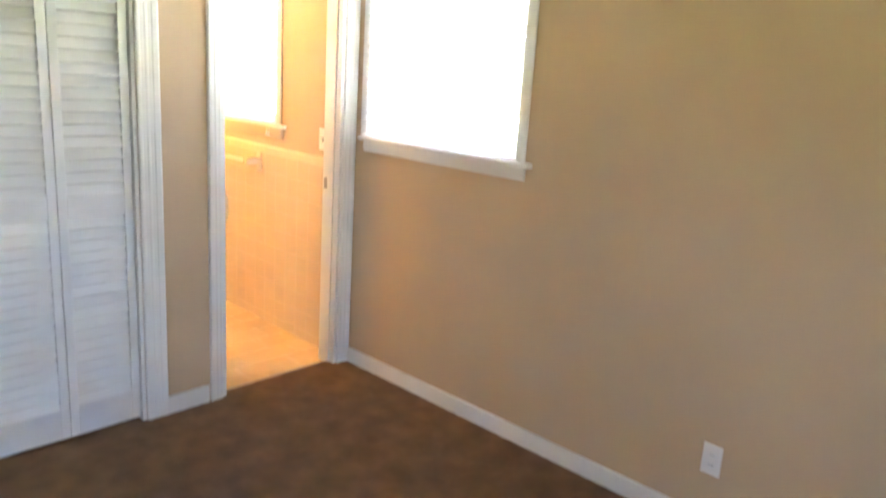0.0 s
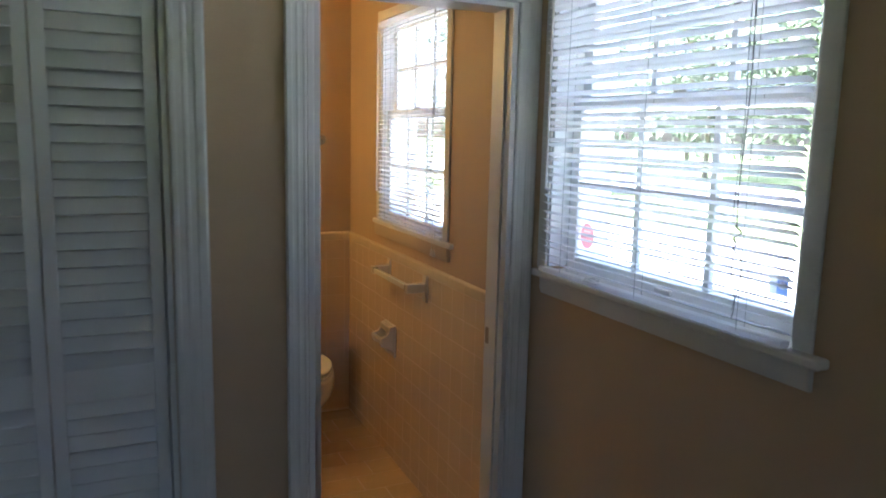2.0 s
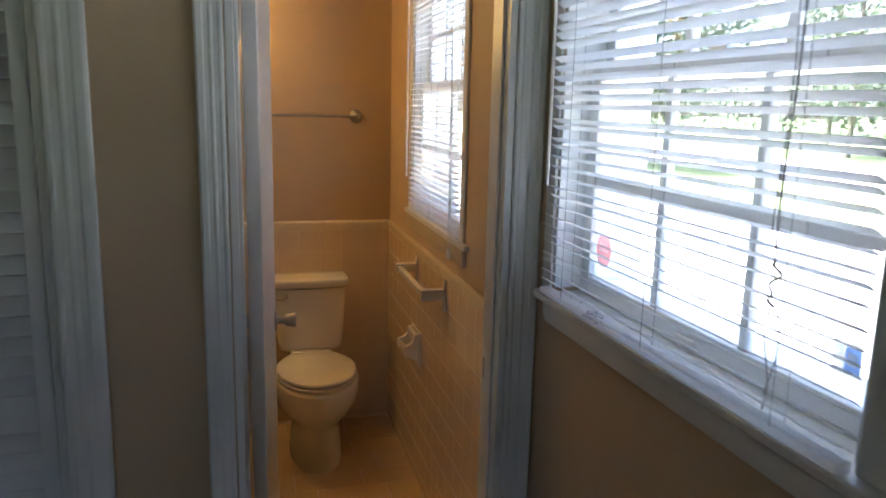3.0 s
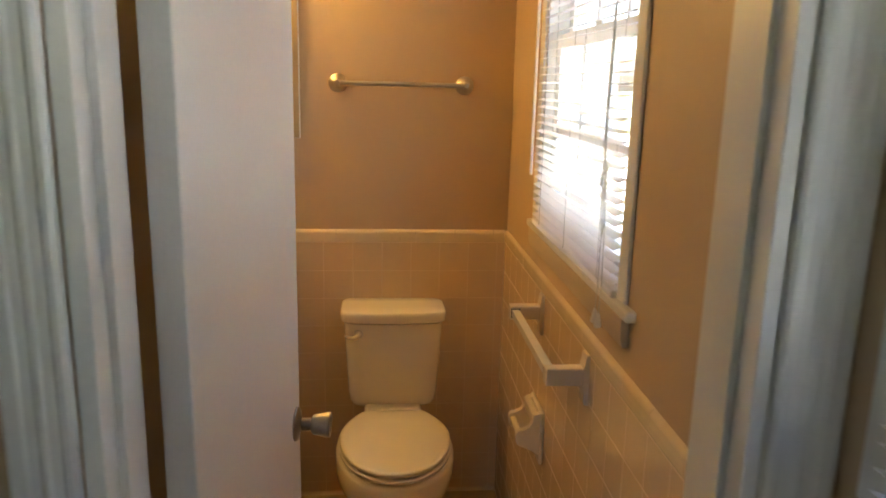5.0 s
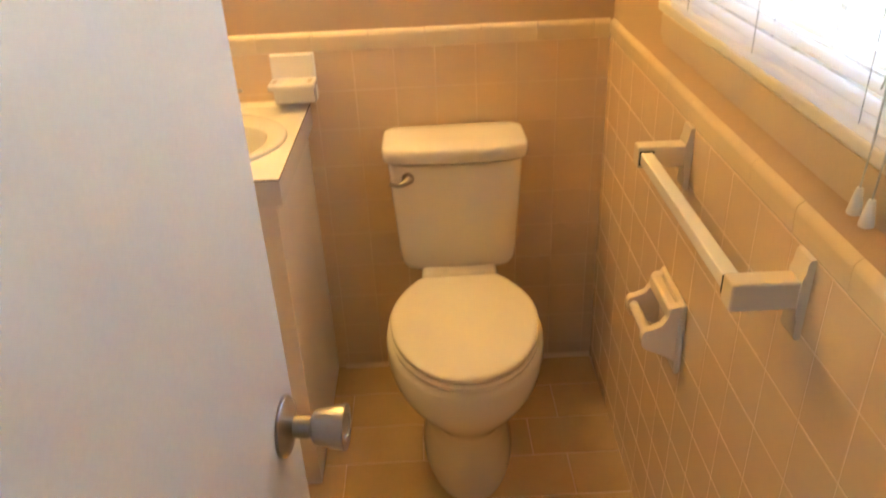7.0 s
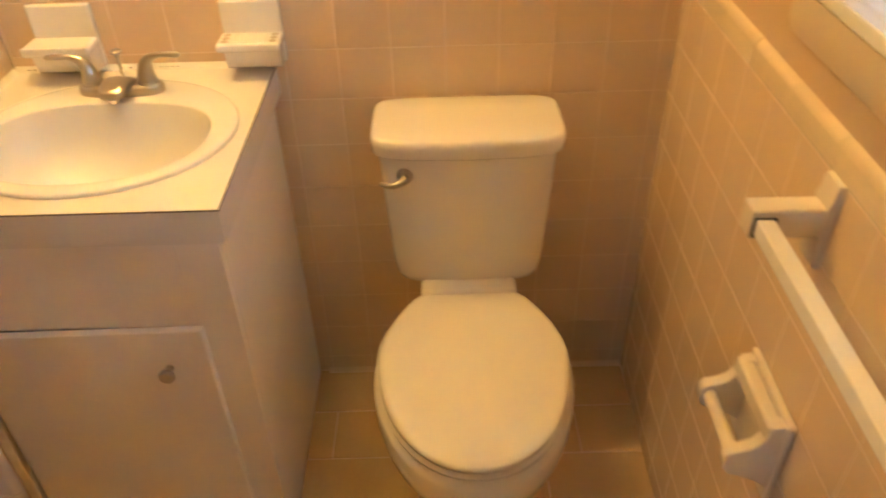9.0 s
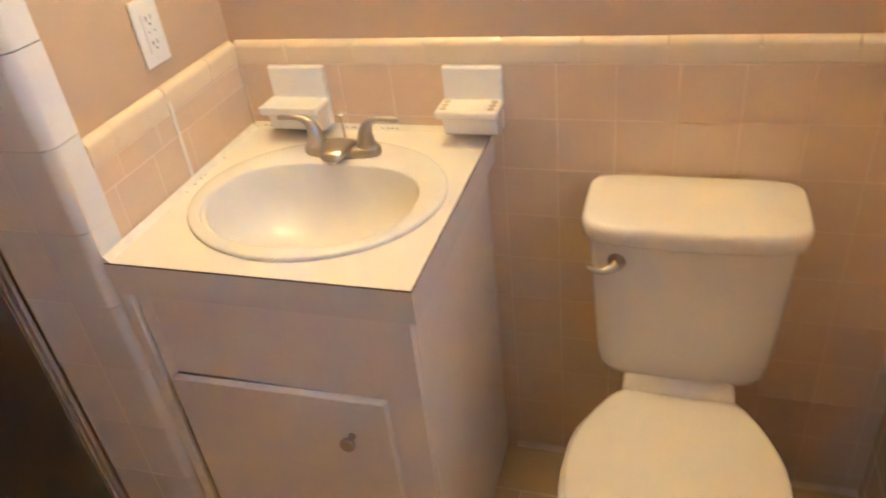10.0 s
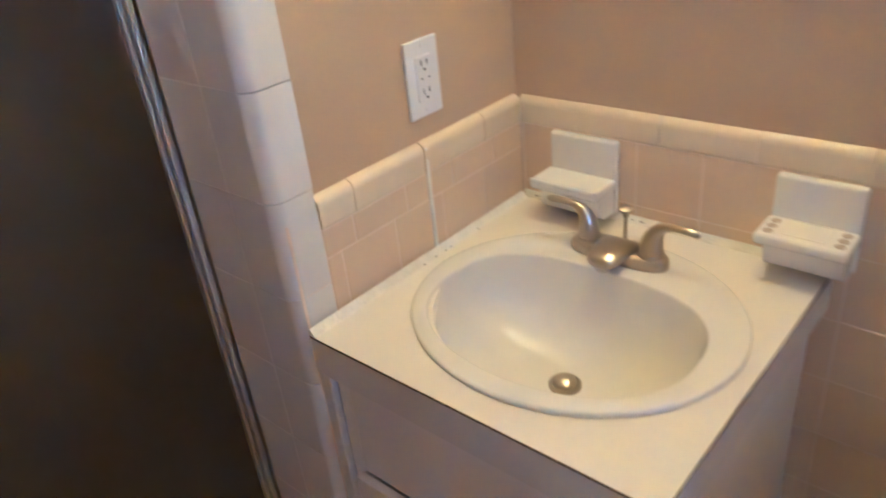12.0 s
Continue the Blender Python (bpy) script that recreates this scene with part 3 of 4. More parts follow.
def egg(z, half, back, front, n=48, flat=0.0):
    """A bowl ring: round in front, squarer at the back."""
    out = []
    wide = back - (back - front) * 0.45
    for i in range(n):
        a = 2 * math.pi * i / n
        c, s = math.cos(a), math.sin(a)
        if s < 0:
            out.append((TX + half * c, wide + (wide - front) * s, z))
        else:
            p = 2 / 3.2
            narrow = 1 - 0.42 * s ** 1.6
            out.append((TX + half * narrow * math.copysign(abs(c) ** p, c), wide + (back - wide) * s ** p, z))
    return out


part("bowl", loft([egg(0.000, 0.124, -0.12, -0.600), egg(0.012, 0.126, -0.12, -0.604), egg(0.05, 0.121, -0.12, -0.594), egg(0.14, 0.117, -0.12, -0.585), egg(0.195, 0.121, -0.12, -0.590), egg(0.215, 0.132, -0.12, -0.600), egg(0.245, 0.158, -0.13, -0.622), egg(0.28, 0.182, -0.14, -0.648), egg(0.32, 0.196, -0.15, -0.670), egg(0.36, 0.201, -0.155, -0.678), egg(0.395, 0.200, -0.16, -0.678), egg(0.411, 0.196, -0.165, -0.672), egg(0.416, 0.180, -0.18, -0.65)]), CERAMIC, toilet, smooth=60)
part("bowl_deck", box(TX - 0.105, TX + 0.105, -0.225, -0.03, 0.36, 0.464, 0.018, 4), CERAMIC, toilet, smooth=50)
part("seat", loft([shield(0.417, 0.178, -0.218, -0.657), shield(0.419, 0.187, -0.212, -0.666), shield(0.429, 0.189, -0.210, -0.669), shield(0.4335, 0.183, -0.214, -0.662)]), SEATM, toilet, smooth=50)
part("lid", loft([shield(0.4385, 0.172, -0.222, -0.650), shield(0.4395, 0.182, -0.214, -0.662), shield(0.443, 0.186, -0.210, -0.667), shield(0.450, 0.186, -0.210, -0.667), shield(0.4545, 0.182, -0.213, -0.662), shield(0.4570, 0.172, -0.222, -0.650), shield(0.4590, 0.09, -0.30, -0.55)]), SEATM, toilet, "closed bone lid", smooth=60)
for s in (-1, 1):
    part("seat_hinge", box(TX + s * 0.075 - 0.018, TX + s * 0.075 + 0.018, -0.222, -0.196, 0.42, 0.452, 0.006, 3), SEATM, toilet)

# ---- vanity ----
VX0, VX1, VY = -1.333, -0.806, -0.522
cab = thing("vanity_cabinet", (-1.07, -0.26, 0), "cream painted vanity cabinet with one door", "vanity")
part("side_panel", box(VX1 - 0.036, VX1 - 0.018, VY + 0.0355, -0.001, 0.0, 0.831, 0.0015), CABP, cab)
part("side_panel", box(VX0 + 0.002, VX0 + 0.020, VY + 0.036, -0.001, 0.0, 0.831, 0.0015), CABP, cab)
bm = box(VX0 + 0.02, VX0 + 0.045, VY + 0.016, VY + 0.035, 0.0, 0.831, 0.001)
box(-0.895, VX1 - 0.018, VY + 0.016, VY + 0.035, 0.0, 0.831, 0.001, bm=bm)
box(VX0 + 0.045, -0.895, VY + 0.016, VY + 0.035, 0.6482, 0.831, 0.001, bm=bm)
box(VX0 + 0.045, -0.895, VY + 0.016, VY + 0.035, 0.0, 0.10, 0.001, bm=bm)
part("face_frame", bm, CABP, cab)
part("floor_panel", box(VX0 + 0.02, VX1 - 0.037, VY + 0.036, -0.002, 0.09, 0.105), CABP, cab)
leaf = prism([(-1.296, 0.0885), (-0.884, 0.091), (-0.884, 0.6510), (-1.296, 0.6455)], VY, VY + 0.0155, "y")
bmesh.ops.bevel(leaf, geom=leaf.edges[:], offset=0.003, segments=2, profile=0.5, affect="EDGES")
cdoor = part("door", leaf, CABP, cab, "flat cream door hanging slightly crooked")
part("handle", lathe([(0, 0), (0.007, 0), (0.006, 0.010), (0.013, 0.016), (0.0145, 0.022), (0.012, 0.026), (0, 0.027)], Matrix.Translation((-0.957, VY, 0.566)) @ pose(0, 0, 0, 90, 0, 0), 22), NICKEL, cdoor, "round brushed nickel knob")

SC = (-1.063, -0.275)
counter = thing("vanity_countertop", (-1.07, -0.26, 0.83), "cream laminate countertop with a dark edge seam", "countertop")
# slab with an oval cut-out
bm = bmesh.new()
n = 64
inner = oval(SC[0], SC[1], 0.893, 0.205, 0.178, n)
outer = []
for x, y, z in inner:
    dx, dy = x - SC[0], y - SC[1]
    k = min((VX1 - SC[0]) / dx if dx > 1e-6 else 9e9, (VX0 - SC[0]) / dx if dx < -1e-6 else 9e9, (-0.001 - SC[1]) / dy if dy > 1e-6 else 9e9, (VY - SC[1]) / dy if dy < -1e-6 else 9e9)
    outer.append((SC[0] + dx * k, SC[1] + dy * k, z))
for cx_, cy_ in ((VX0, VY), (VX1, VY), (VX0, -0.001), (VX1, -0.001)):
    i = min(range(n), key=lambda q: (outer[q][0] - cx_) ** 2 + (outer[q][1] - cy_) ** 2)
    outer[i] = (cx_, cy_, 0.893)
lower = [(x, y, 0.832) for x, y, z in outer]
lowin = [(x, y, 0.832) for x, y, z in inner]
loft([inner, outer, lower, lowin, inner], cap=False, bm=bm)
bmesh.ops.remove_doubles(bm, verts=bm.verts[:], dist=1e-5)
part("slab", bm, LAMIN, counter, smooth=20)
part("edge_seam", box(VX0 + 0.001, VX1 + 0.0006, VY - 0.0006, VY + 0.001, 0.8912, 0.8936), EDGE, counter, "thin dark laminate seam")
part("edge_seam", box(VX1 - 0.001, VX1 + 0.0006, VY + 0.001, -0.002, 0.8912, 0.8936), EDGE, counter)
part("caulk_bead", prism([(-0.001, 0.893), (-0.011, 0.893), (-0.006, 0.897), (-0.001, 0.904)], VX0, VX1, "x"), CAULK, counter, "uneven white caulk")
part("caulk_bead", prism([(VX0, 0.893), (VX0 + 0.011, 0.893), (VX0 + 0.006, 0.897), (VX0, 0.904)], VY + 0.002, -0.011, "y"), CAULK, counter)

rnd = random.Random(8)
GRIME = mat("dark_grime", (0.16, 0.11, 0.07), 0.9, var=0.3, fine=400, bump=0.3)
for k in range(11):
    u = rnd.choice((-1.30, -1.11, -1.07, -1.02, -0.93, -0.90)) + rnd.uniform(-0.02, 0.02)
    w = rnd.uniform(0.001, 0.004)
    part("grime_speck", box(u - w, u + w, -0.0068, -0.0050, 0.8965, 0.8982, 0.0005, 1), GRIME, counter, "dark grime in the caulk" if k == 0 else "")
for k in range(5):
    v = rnd.uniform(-0.46, -0.12)
    part("grime_speck", box(VX0 + 0.0075, VX0 + 0.0105, v - 0.002, v + 0.002, 0.8930, 0.8945, 0.0005, 1), GRIME, counter)

sink = thing("sink", (SC[0], SC[1], 0.893), "white oval drop-in bathroom sink", "sink")
BC = (SC[0] - 0.004, SC[1] - 0.037)


def basin_ring(z, rx, ry, dy=0.0, n=64):
    """A level ring of the bowl: a fuller, straighter back than front."""
    return [(x, y, z) for x, y, z in (oval(BC[0], BC[1] + dy, z, rx, ry, n, 2.75)[i] if i <= n // 2 else oval(BC[0], BC[1] + dy, z, rx, ry, n, 2.05)[i] for i in range(n))]


sr = [oval(SC[0], SC[1], 0.8932, 0.2345, 0.2065, 64), oval(SC[0], SC[1], 0.8972, 0.2350, 0.2070, 64), oval(SC[0], SC[1], 0.9000, 0.2335, 0.2055, 64), oval(SC[0], SC[1], 0.9012, 0.2305, 0.2025, 64), oval(SC[0], SC[1], 0.9018, 0.222, 0.194, 64),
      basin_ring(0.9012, 0.1975, 0.1415), basin_ring(0.9002, 0.1955, 0.1395), basin_ring(0.8970, 0.1940, 0.1380), basin_ring(0.870, 0.189, 0.134), basin_ring(0.840, 0.181, 0.127), basin_ring(0.812, 0.164, 0.113, 0.002),
      basin_ring(0.790, 0.130, 0.088, 0.006), basin_ring(0.777, 0.092, 0.064, 0.012), basin_ring(0.770, 0.050, 0.040, 0.018), oval(BC[0], BC[1] + 0.022, 0.7685, 0.02, 0.02, 64)]
part("basin", loft(sr, cap=False), SINKM, sink, smooth=70)
part("drain", lathe([(0, 0.768), (0.024, 0.768), (0.024, 0.772), (0.021, 0.7745), (0.0175, 0.773), (0.016, 0.779), (0.010, 0.783), (0, 0.784)], Matrix.Translation((BC[0], BC[1] + 0.022, 0)), 28), NICKEL, sink, "nickel pop-up drain")

FX, FY, FZ = -1.073, -0.126, 0.9015
faucet = thing("faucet", (FX, FY, FZ), "brushed nickel two-handle centerset faucet", "faucet")
part("base", loft([oval(FX, FY, FZ, 0.0775, 0.0255, 48, 2.6), oval(FX, FY, FZ + 0.003, 0.0785, 0.0265, 48, 2.6), oval(FX, FY, FZ + 0.013, 0.078, 0.026, 48, 2.6), oval(FX, FY, FZ + 0.018, 0.0755, 0.0235, 48, 2.6), oval(FX, FY, FZ + 0.0195, 0.070, 0.019, 48, 2.6)]), NICKEL, faucet, smooth=50)
rings = []
for dy, dz, w, h in ((0.018, 0.010, 0.026, 0.008), (0.006, 0.017, 0.031, 0.012), (-0.008, 0.0205, 0.031, 0.0135), (-0.022, 0.0215, 0.0285, 0.0125), (-0.036, 0.0210, 0.026, 0.0115), (-0.047, 0.0195, 0.0245, 0.0105), (-0.056, 0.0180, 0.022, 0.0095), (-0.061, 0.0172, 0.016, 0.0075), (-0.0635, 0.0168, 0.007, 0.0035)):
    rings.append([(FX + w * math.copysign(abs(math.cos(2 * math.pi * k / 28)) ** 0.8, math.cos(2 * math.pi * k / 28)), FY + dy, FZ + dz + h * math.copysign(abs(math.sin(2 * math.pi * k / 28)) ** 0.8, math.sin(2 * math.pi * k / 28))) for k in range(28)])
part("spout", loft(rings), NICKEL, faucet, smooth=70)
part("aerator", lathe([(0, 0), (0.0105, 0), (0.012, 0.002), (0.012, 0.012), (0, 0.012)], Matrix.Translation((FX, FY - 0.047, FZ + 0.001)), 18), CHROME, faucet, "bright aerator ring")
for s in (-1, 1):
    hx = FX + s * 0.0515
    post = part("handle_post", lathe([(0, 0), (0.0195, 0), (0.0198, 0.003), (0.0185, 0.006), (0, 0.006)], Matrix.Translation((hx, FY, FZ + 0.0165)), 28), NICKEL, faucet, smooth=50)
    horn = ((0.000, 0.020, 0.0178), (0.000, 0.030, 0.0165), (0.001, 0.040, 0.0148), (0.003, 0.049, 0.0130), (0.007, 0.058, 0.0108), (0.013, 0.0645, 0.0086), (0.022, 0.069, 0.0066), (0.033, 0.071, 0.0052), (0.046, 0.0718, 0.0050), (0.058, 0.0718, 0.0058), (0.067, 0.0712, 0.0056), (0.072, 0.0708, 0.0030))
    part("lever", tube([(hx + s * u, FY - 0.04 * u, FZ + h) for u, h, r in horn], [r for u, h, r in horn], 18), NICKEL, post, smooth=60)
rod = part("lift_rod", tube([(FX, FY + 0.018, FZ + 0.015), (FX, FY + 0.018, FZ + 0.062)], 0.0025, 8), NICKEL, faucet)
part("rod_knob", lathe([(0, 0), (0.004, 0), (0.005, 0.006), (0.0105, 0.010), (0.0105, 0.013), (0.006, 0.016), (0, 0.0165)], Matrix.Translation((FX, FY + 0.018, FZ + 0.060)), 18), NICKEL, rod)


# ---- ceramic wall fittings ----
def wall_dish(x0, x1, holes):
    """A ceramic dish on the back wall: plate, shelf, underside bracket."""
    cx = (x0 + x1) / 2
    ob = thing("toothbrush_holder" if holes else "soap_dish", (cx, 0, 0.96), "white ceramic toothbrush and tumbler holder on tile" if holes else "white ceramic soap shelf on tile", "bathroom fitting")
    part("plate", box(x0, x1, -0.016, 0.0, 0.905, 1.031, 0.005, 3), WHITEC, ob)
    sx0, sx1 = x0 - 0.004, x1 + 0.002
    part("bracket", prism([(-0.014, 0.906), (-0.046, 0.908), (-0.054, 0.914), (-0.059, 0.932), (-0.062, 0.955), (-0.014, 0.955)], x0 + 0.008, x1 - 0.004, "x"), WHITEC, ob)
    shelf = part("shelf", box(sx0, sx1, -0.078, -0.012, 0.950, 0.968, 0.007, 3), WHITEC, ob)
    if holes:
        part("tray_rim", box(x0 + 0.030, x1 - 0.030, -0.066, -0.022, 0.966, 0.9695, 0.0015, 2), WHITEC, shelf)
        # flat discs, their darker colour painting the shade inside brush holes
        for s in (-1, 1):
            for k in range(3):
                part("hole_shade", lathe([(0, 0), (0.0068, 0), (0.0068, 0.0012), (0, 0.0012)], Matrix.Translation((cx + s * 0.046, -0.030 - 0.0165 * k, 0.9675)), 16), SLOT2, shelf, "flat disc in the shade colour of a brush hole")
    else:
        part("front_lip", box(sx0 + 0.002, sx1 - 0.002, -0.0785, -0.072, 0.962, 0.970, 0.003, 2), WHITEC, shelf)
    return ob


SLOT2 = mat("shadowed_ceramic", (0.40, 0.33, 0.25), 0.5, bump=0.0)
wall_dish(-1.266, -1.142, False)
wall_dish(-0.896, -0.779, True)

bar = thing("ceramic_towel_bar", (-0.06, -0.94, 0.95), "bone ceramic towel bar with square white rod on tile", "towel bar")
for y in (-0.700, -1.175):
    post = part("post", box(-0.098, -0.006, y - 0.0165, y + 0.0165, 0.960, 1.001, 0.004, 3), BONE, bar)
    part("plate", prism([(0.0, 0.914), (-0.007, 0.915), (-0.010, 0.920), (-0.010, 0.944), (-0.013, 0.954), (-0.013, 1.006), (-0.010, 1.014), (-0.009, 1.028), (-0.007, 1.033), (0.0, 1.034)], y - 0.019, y + 0.019, "y"), BONE, post)
part("rod", box(-0.094, -0.072, -1.156, -0.719, 0.970, 0.992, 0.002), WHITEC, bar)
# dark collars around the rod paint the shade where it enters the posts
for y in (-0.7205, -1.1545):
    part("socket", box(-0.0965, -0.0695, y - 0.0006, y + 0.0006, 0.9675, 0.9945), SLOT, bar, "dark collar for the shade in the socket gap")
bar.matrix_basis = EAST @ bar.matrix_basis

ph = thing("paper_holder", (-0.04, -0.725, 0.64), "bone ceramic toilet paper holder with a smooth roller", "paper holder")
part("plate", box(-0.012, 0.0, -0.803, -0.648, 0.548, 0.712, 0.006, 3), BONE, ph)
part("back_frame", box(-0.034, -0.012, -0.795, -0.656, 0.668, 0.702, 0.006, 3), BONE, ph)
for a, b in ((-0.796, -0.778), (-0.674, -0.656)):
    part("arm", prism([(-0.010, 0.575), (-0.030, 0.590), (-0.056, 0.602), (-0.074, 0.610), (-0.080, 0.622), (-0.080, 0.644), (-0.074, 0.652), (-0.060, 0.655), (-0.044, 0.662), (-0.034, 0.678), (-0.028, 0.702), (-0.010, 0.706)], a, b, "y"), BONE, ph, smooth=50)
part("roller", tube([(-0.066, -0.779, 0.634), (-0.066, -0.673, 0.634)], 0.0105, 14), BONE, ph, "smooth roller")
ph.matrix_basis = EAST @ ph.matrix_basis

tb = thing("towel_rail", (-0.4, -0.03, 1.61), "brushed nickel towel rail on the painted wall", "towel bar")
for x in (-0.624, -0.171):
    m = Matrix.Translation((x, 0.008, 1.608)) @ pose(0, 0, 0, 90, 0, 0)
    part("rosette", lathe([(0, 0), (0.033, 0), (0.033, 0.005), (0.029, 0.010), (0.026, 0.011), (0.023, 0.016), (0.013, 0.022), (0.011, 0.045), (0.013, 0.05), (0.013, 0.062), (0.009, 0.068), (0, 0.069)], m), NICKEL, tb, smooth=50)
part("rail", tube([(-0.624, -0.048, 1.608), (-0.171, -0.048, 1.608)], 0.0085, 14), NICKEL, tb)


def cover_plate(kind, m, label, category):
    """A wall plate, built facing +y in its own axes and placed by m."""
    ob = tagged(new(kind), label, category)
    ob.matrix_basis = m
    part("plate", box(-0.035, 0.035, 0.0, 0.0055, -0.0575, 0.0575, 0.0022, 3), PLATE, ob, local=True)
    if kind == "light_switch":
        part("toggle", box(-0.0045, 0.0045, 0.004, 0.019, 0.0, 0.012, 0.0015), PLATE, ob, local=True)
        part("toggle_slot", box(-0.0055, 0.0055, 0.0052, 0.0060, -0.012, 0.012), SLOT, ob, local=True)
        screws = (-0.030, 0.030)
    elif kind == "gfci_outlet":
        face = part("face", box(-0.0165, 0.0165, 0.004, 0.0085, -0.0335, 0.0335, 0.0015), PLATE, ob, local=True)
        for z in (-0.021, 0.021):
            for x in (-0.0062, 0.0062):
                part("slot", box(x - 0.0009, x + 0.0009, 0.0083, 0.0089, z - 0.001, z + 0.007), SLOT, face, local=True)
            part("ground_slot", lathe([(0, 0), (0.0022, 0), (0.0022, 0.0006), (0, 0.0006)], Matrix.Translation((0, 0.0083, z - 0.007)) @ pose(0, 0, 0, -90, 0, 0), 10), SLOT, face, local=True)
        for x, z in ((-0.0075, 0.001), (0.0075, 0.001)):
            part("indicator", box(x - 0.0013, x + 0.0013, 0.0083, 0.0090, z - 0.0013, z + 0.0013), SLOT, face, local=True)
        part("test_button", box(-0.006, 0.006, 0.008, 0.0095, -0.004, 0.0045, 0.0006, 1), PLATE, face, local=True)
        screws = (-0.048, 0.048)
    else:
        for z in (-0.0195, 0.0195):
            face = part("receptacle", lathe([(0, 0), (0.0165, 0), (0.0160, 0.003), (0, 0.003)], Matrix.Translation((0, 0.0045, z)) @ pose(0, 0, 0, -90, 0, 0), 20), PLATE, ob, local=True)
            for x in (-0.006, 0.006):
                part("slot", box(x - 0.0009, x + 0.0009, 0.0072, 0.0079, z - 0.002, z + 0.006), SLOT, face, local=True)
        screws = (0.0,)
    for z in screws:
        part("screw", lathe([(0, 0), (0.003, 0), (0.0028, 0.001), (0, 0.0012)], Matrix.Translation((0, 0.0054, z)) @ pose(0, 0, 0, -90, 0, 0), 10), PLATE, ob, local=True)
    return ob


cover_plate("gfci_outlet", pose(-1.35, -0.222, 1.172, 0, 0, -90), "white square-faced safety outlet above the cap tile", "outlet")
cover_plate("light_switch", EAST @ pose(0.008, -1.784, 1.175, 0, 0, 90), "white toggle light switch beside the doorway", "light switch")
cover_plate("wall_outlet", pose(-0.03, -4.07, 0.305, 0, 0, 90), "white double outlet low on the bedroom wall", "outlet")

# ---- medicine cabinet and vanity light ----
med = thing("medicine_cabinet", (-1.03, 0.0, 1.40), "shallow mirrored medicine cabinet with thin bright strips", "cabinet")
part("body", box(-1.30, -0.757, -0.012, 0.008, 1.412, 1.93, 0.002), ALUM, med)
part("mirror_door", box(-1.296, -0.762, -0.024, -0.0125, 1.416, 1.926, 0.003, 2), MIRROR, med, "mirror glass")
bm = box(-0.806, -0.798, -0.031, -0.0242, 1.414, 1.928, 0.002)
box(-1.262, -1.254, -0.031, -0.0242, 1.414, 1.928, 0.002, bm=bm)
# half-metallic tan band laid over the mirror door's right edge
TANBAND = mat("dull_tan_band", (0.42, 0.33, 0.20), 0.45, metal=0.5, var=0.08, scale=15, fine=200, bump=0.05)
part("edge_band", box(-0.797, -0.758, -0.0285, -0.0243, 1.415, 1.927, 0.0015), TANBAND, med, "dull tan band on the mirror's right edge")
part("strip", bm, CHROME, med, "thin bright metal strip")
light = thing("vanity_light", (-1.03, 0.0, 2.08), "wall light bar with three lit globe bulbs above the mirror", "wall lamp")
part("back_bar", box(-1.30, -0.76, -0.05, 0.008, 2.03, 2.13, 0.006, 3), CHROME, light)
for x in (-1.21, -1.03, -0.85):
    socket = part("socket", lathe([(0, 0), (0.028, 0), (0.026, 0.02), (0.020, 0.03), (0, 0.03)], Matrix.Translation((x, -0.049, 2.08)) @ pose(0, 0, 0, 90, 0, 0), 20), CHROME, light)
    part("bulb", lathe([(0.0, 0.026), (0.015, 0.028), (0.020, 0.038), (0.036, 0.056), (0.042, 0.078), (0.036, 0.100), (0.020, 0.115), (0, 0.119)], Matrix.Translation((x, -0.049, 2.08)) @ pose(0, 0, 0, 90, 0, 0), 24), BULB, socket, "warm lit globe bulb")

# ---- shower stall, opening toward the vanity ----
bm = box(-2.318, -2.306, -1.238, 0.0, 0, CEILING)
box(-2.306, -1.545, -0.006, 0.0078, 0, CEILING, bm=bm)
box(-2.306, -1.545, -1.239, -1.228, 0, CEILING, bm=bm)
box(-1.545, -1.532, -0.510, -0.006, 0, CEILING, bm=bm)
box(-2.306, -1.545, -1.228, -0.006, 2.10, 2.12, bm=bm)
structure("wall_shower", bm, STALL, "dark shadowed shower stall lining")
structure("shower_pan", box(-2.306, -1.62, -1.228, -0.008, 0.0, 0.05, 0.01), STALL, "dark shower pan")
structure("shower_curb", box(-1.62, -1.50, -1.238, -0.532, 0.0, 0.10, 0.008), STALL, "dark tiled shower curb")
structure("shower_header", box(-1.60, -1.50, -1.238, -0.532, 1.952, CEILING, 0.002), PAINT)
shower = thing("shower_door", (-1.556, -0.88, 0.10), "framed shower door with dark obscure glass", "shower door")
part("side_channel", box(-1.566, -1.536, -0.5415, -0.5315, 0.10, 1.95, 0.002), ALUM, shower, "dull metal wall channel")
part("door_stile", box(-1.564, -1.544, -0.5490, -0.5425, 0.12, 1.93, 0.002), ALUM, shower, "dull metal door edge")
part("far_channel", box(-1.572, -1.538, -1.237, -1.212, 0.10, 1.95, 0.003), ALUM, shower)
part("head_channel", box(-1.570, -1.540, -1.212, -0.5420, 1.92, 1.95, 0.003), ALUM, shower)
part("sill_channel", box(-1.570, -1.540, -1.212, -0.5420, 0.10, 0.1195, 0.003), ALUM, shower)
part("glass_panel", box(-1.558, -1.553, -1.211, -0.5495, 0.121, 1.919), SMOKED, shower, "dark obscure glass")

# ---- outdoors ----
structure("ground", box(-120, 400, -260, 260, -0.62, -0.45), GRASS, "lawn")
structure("driveway", box(1.2, 10.5, -40, 40, -0.46, -0.435, 0.01), CONCR, "pale concrete drive")
structure("road", box(17, 24, -200, 200, -0.46, -0.436, 0.01), CONCR, "pale road")


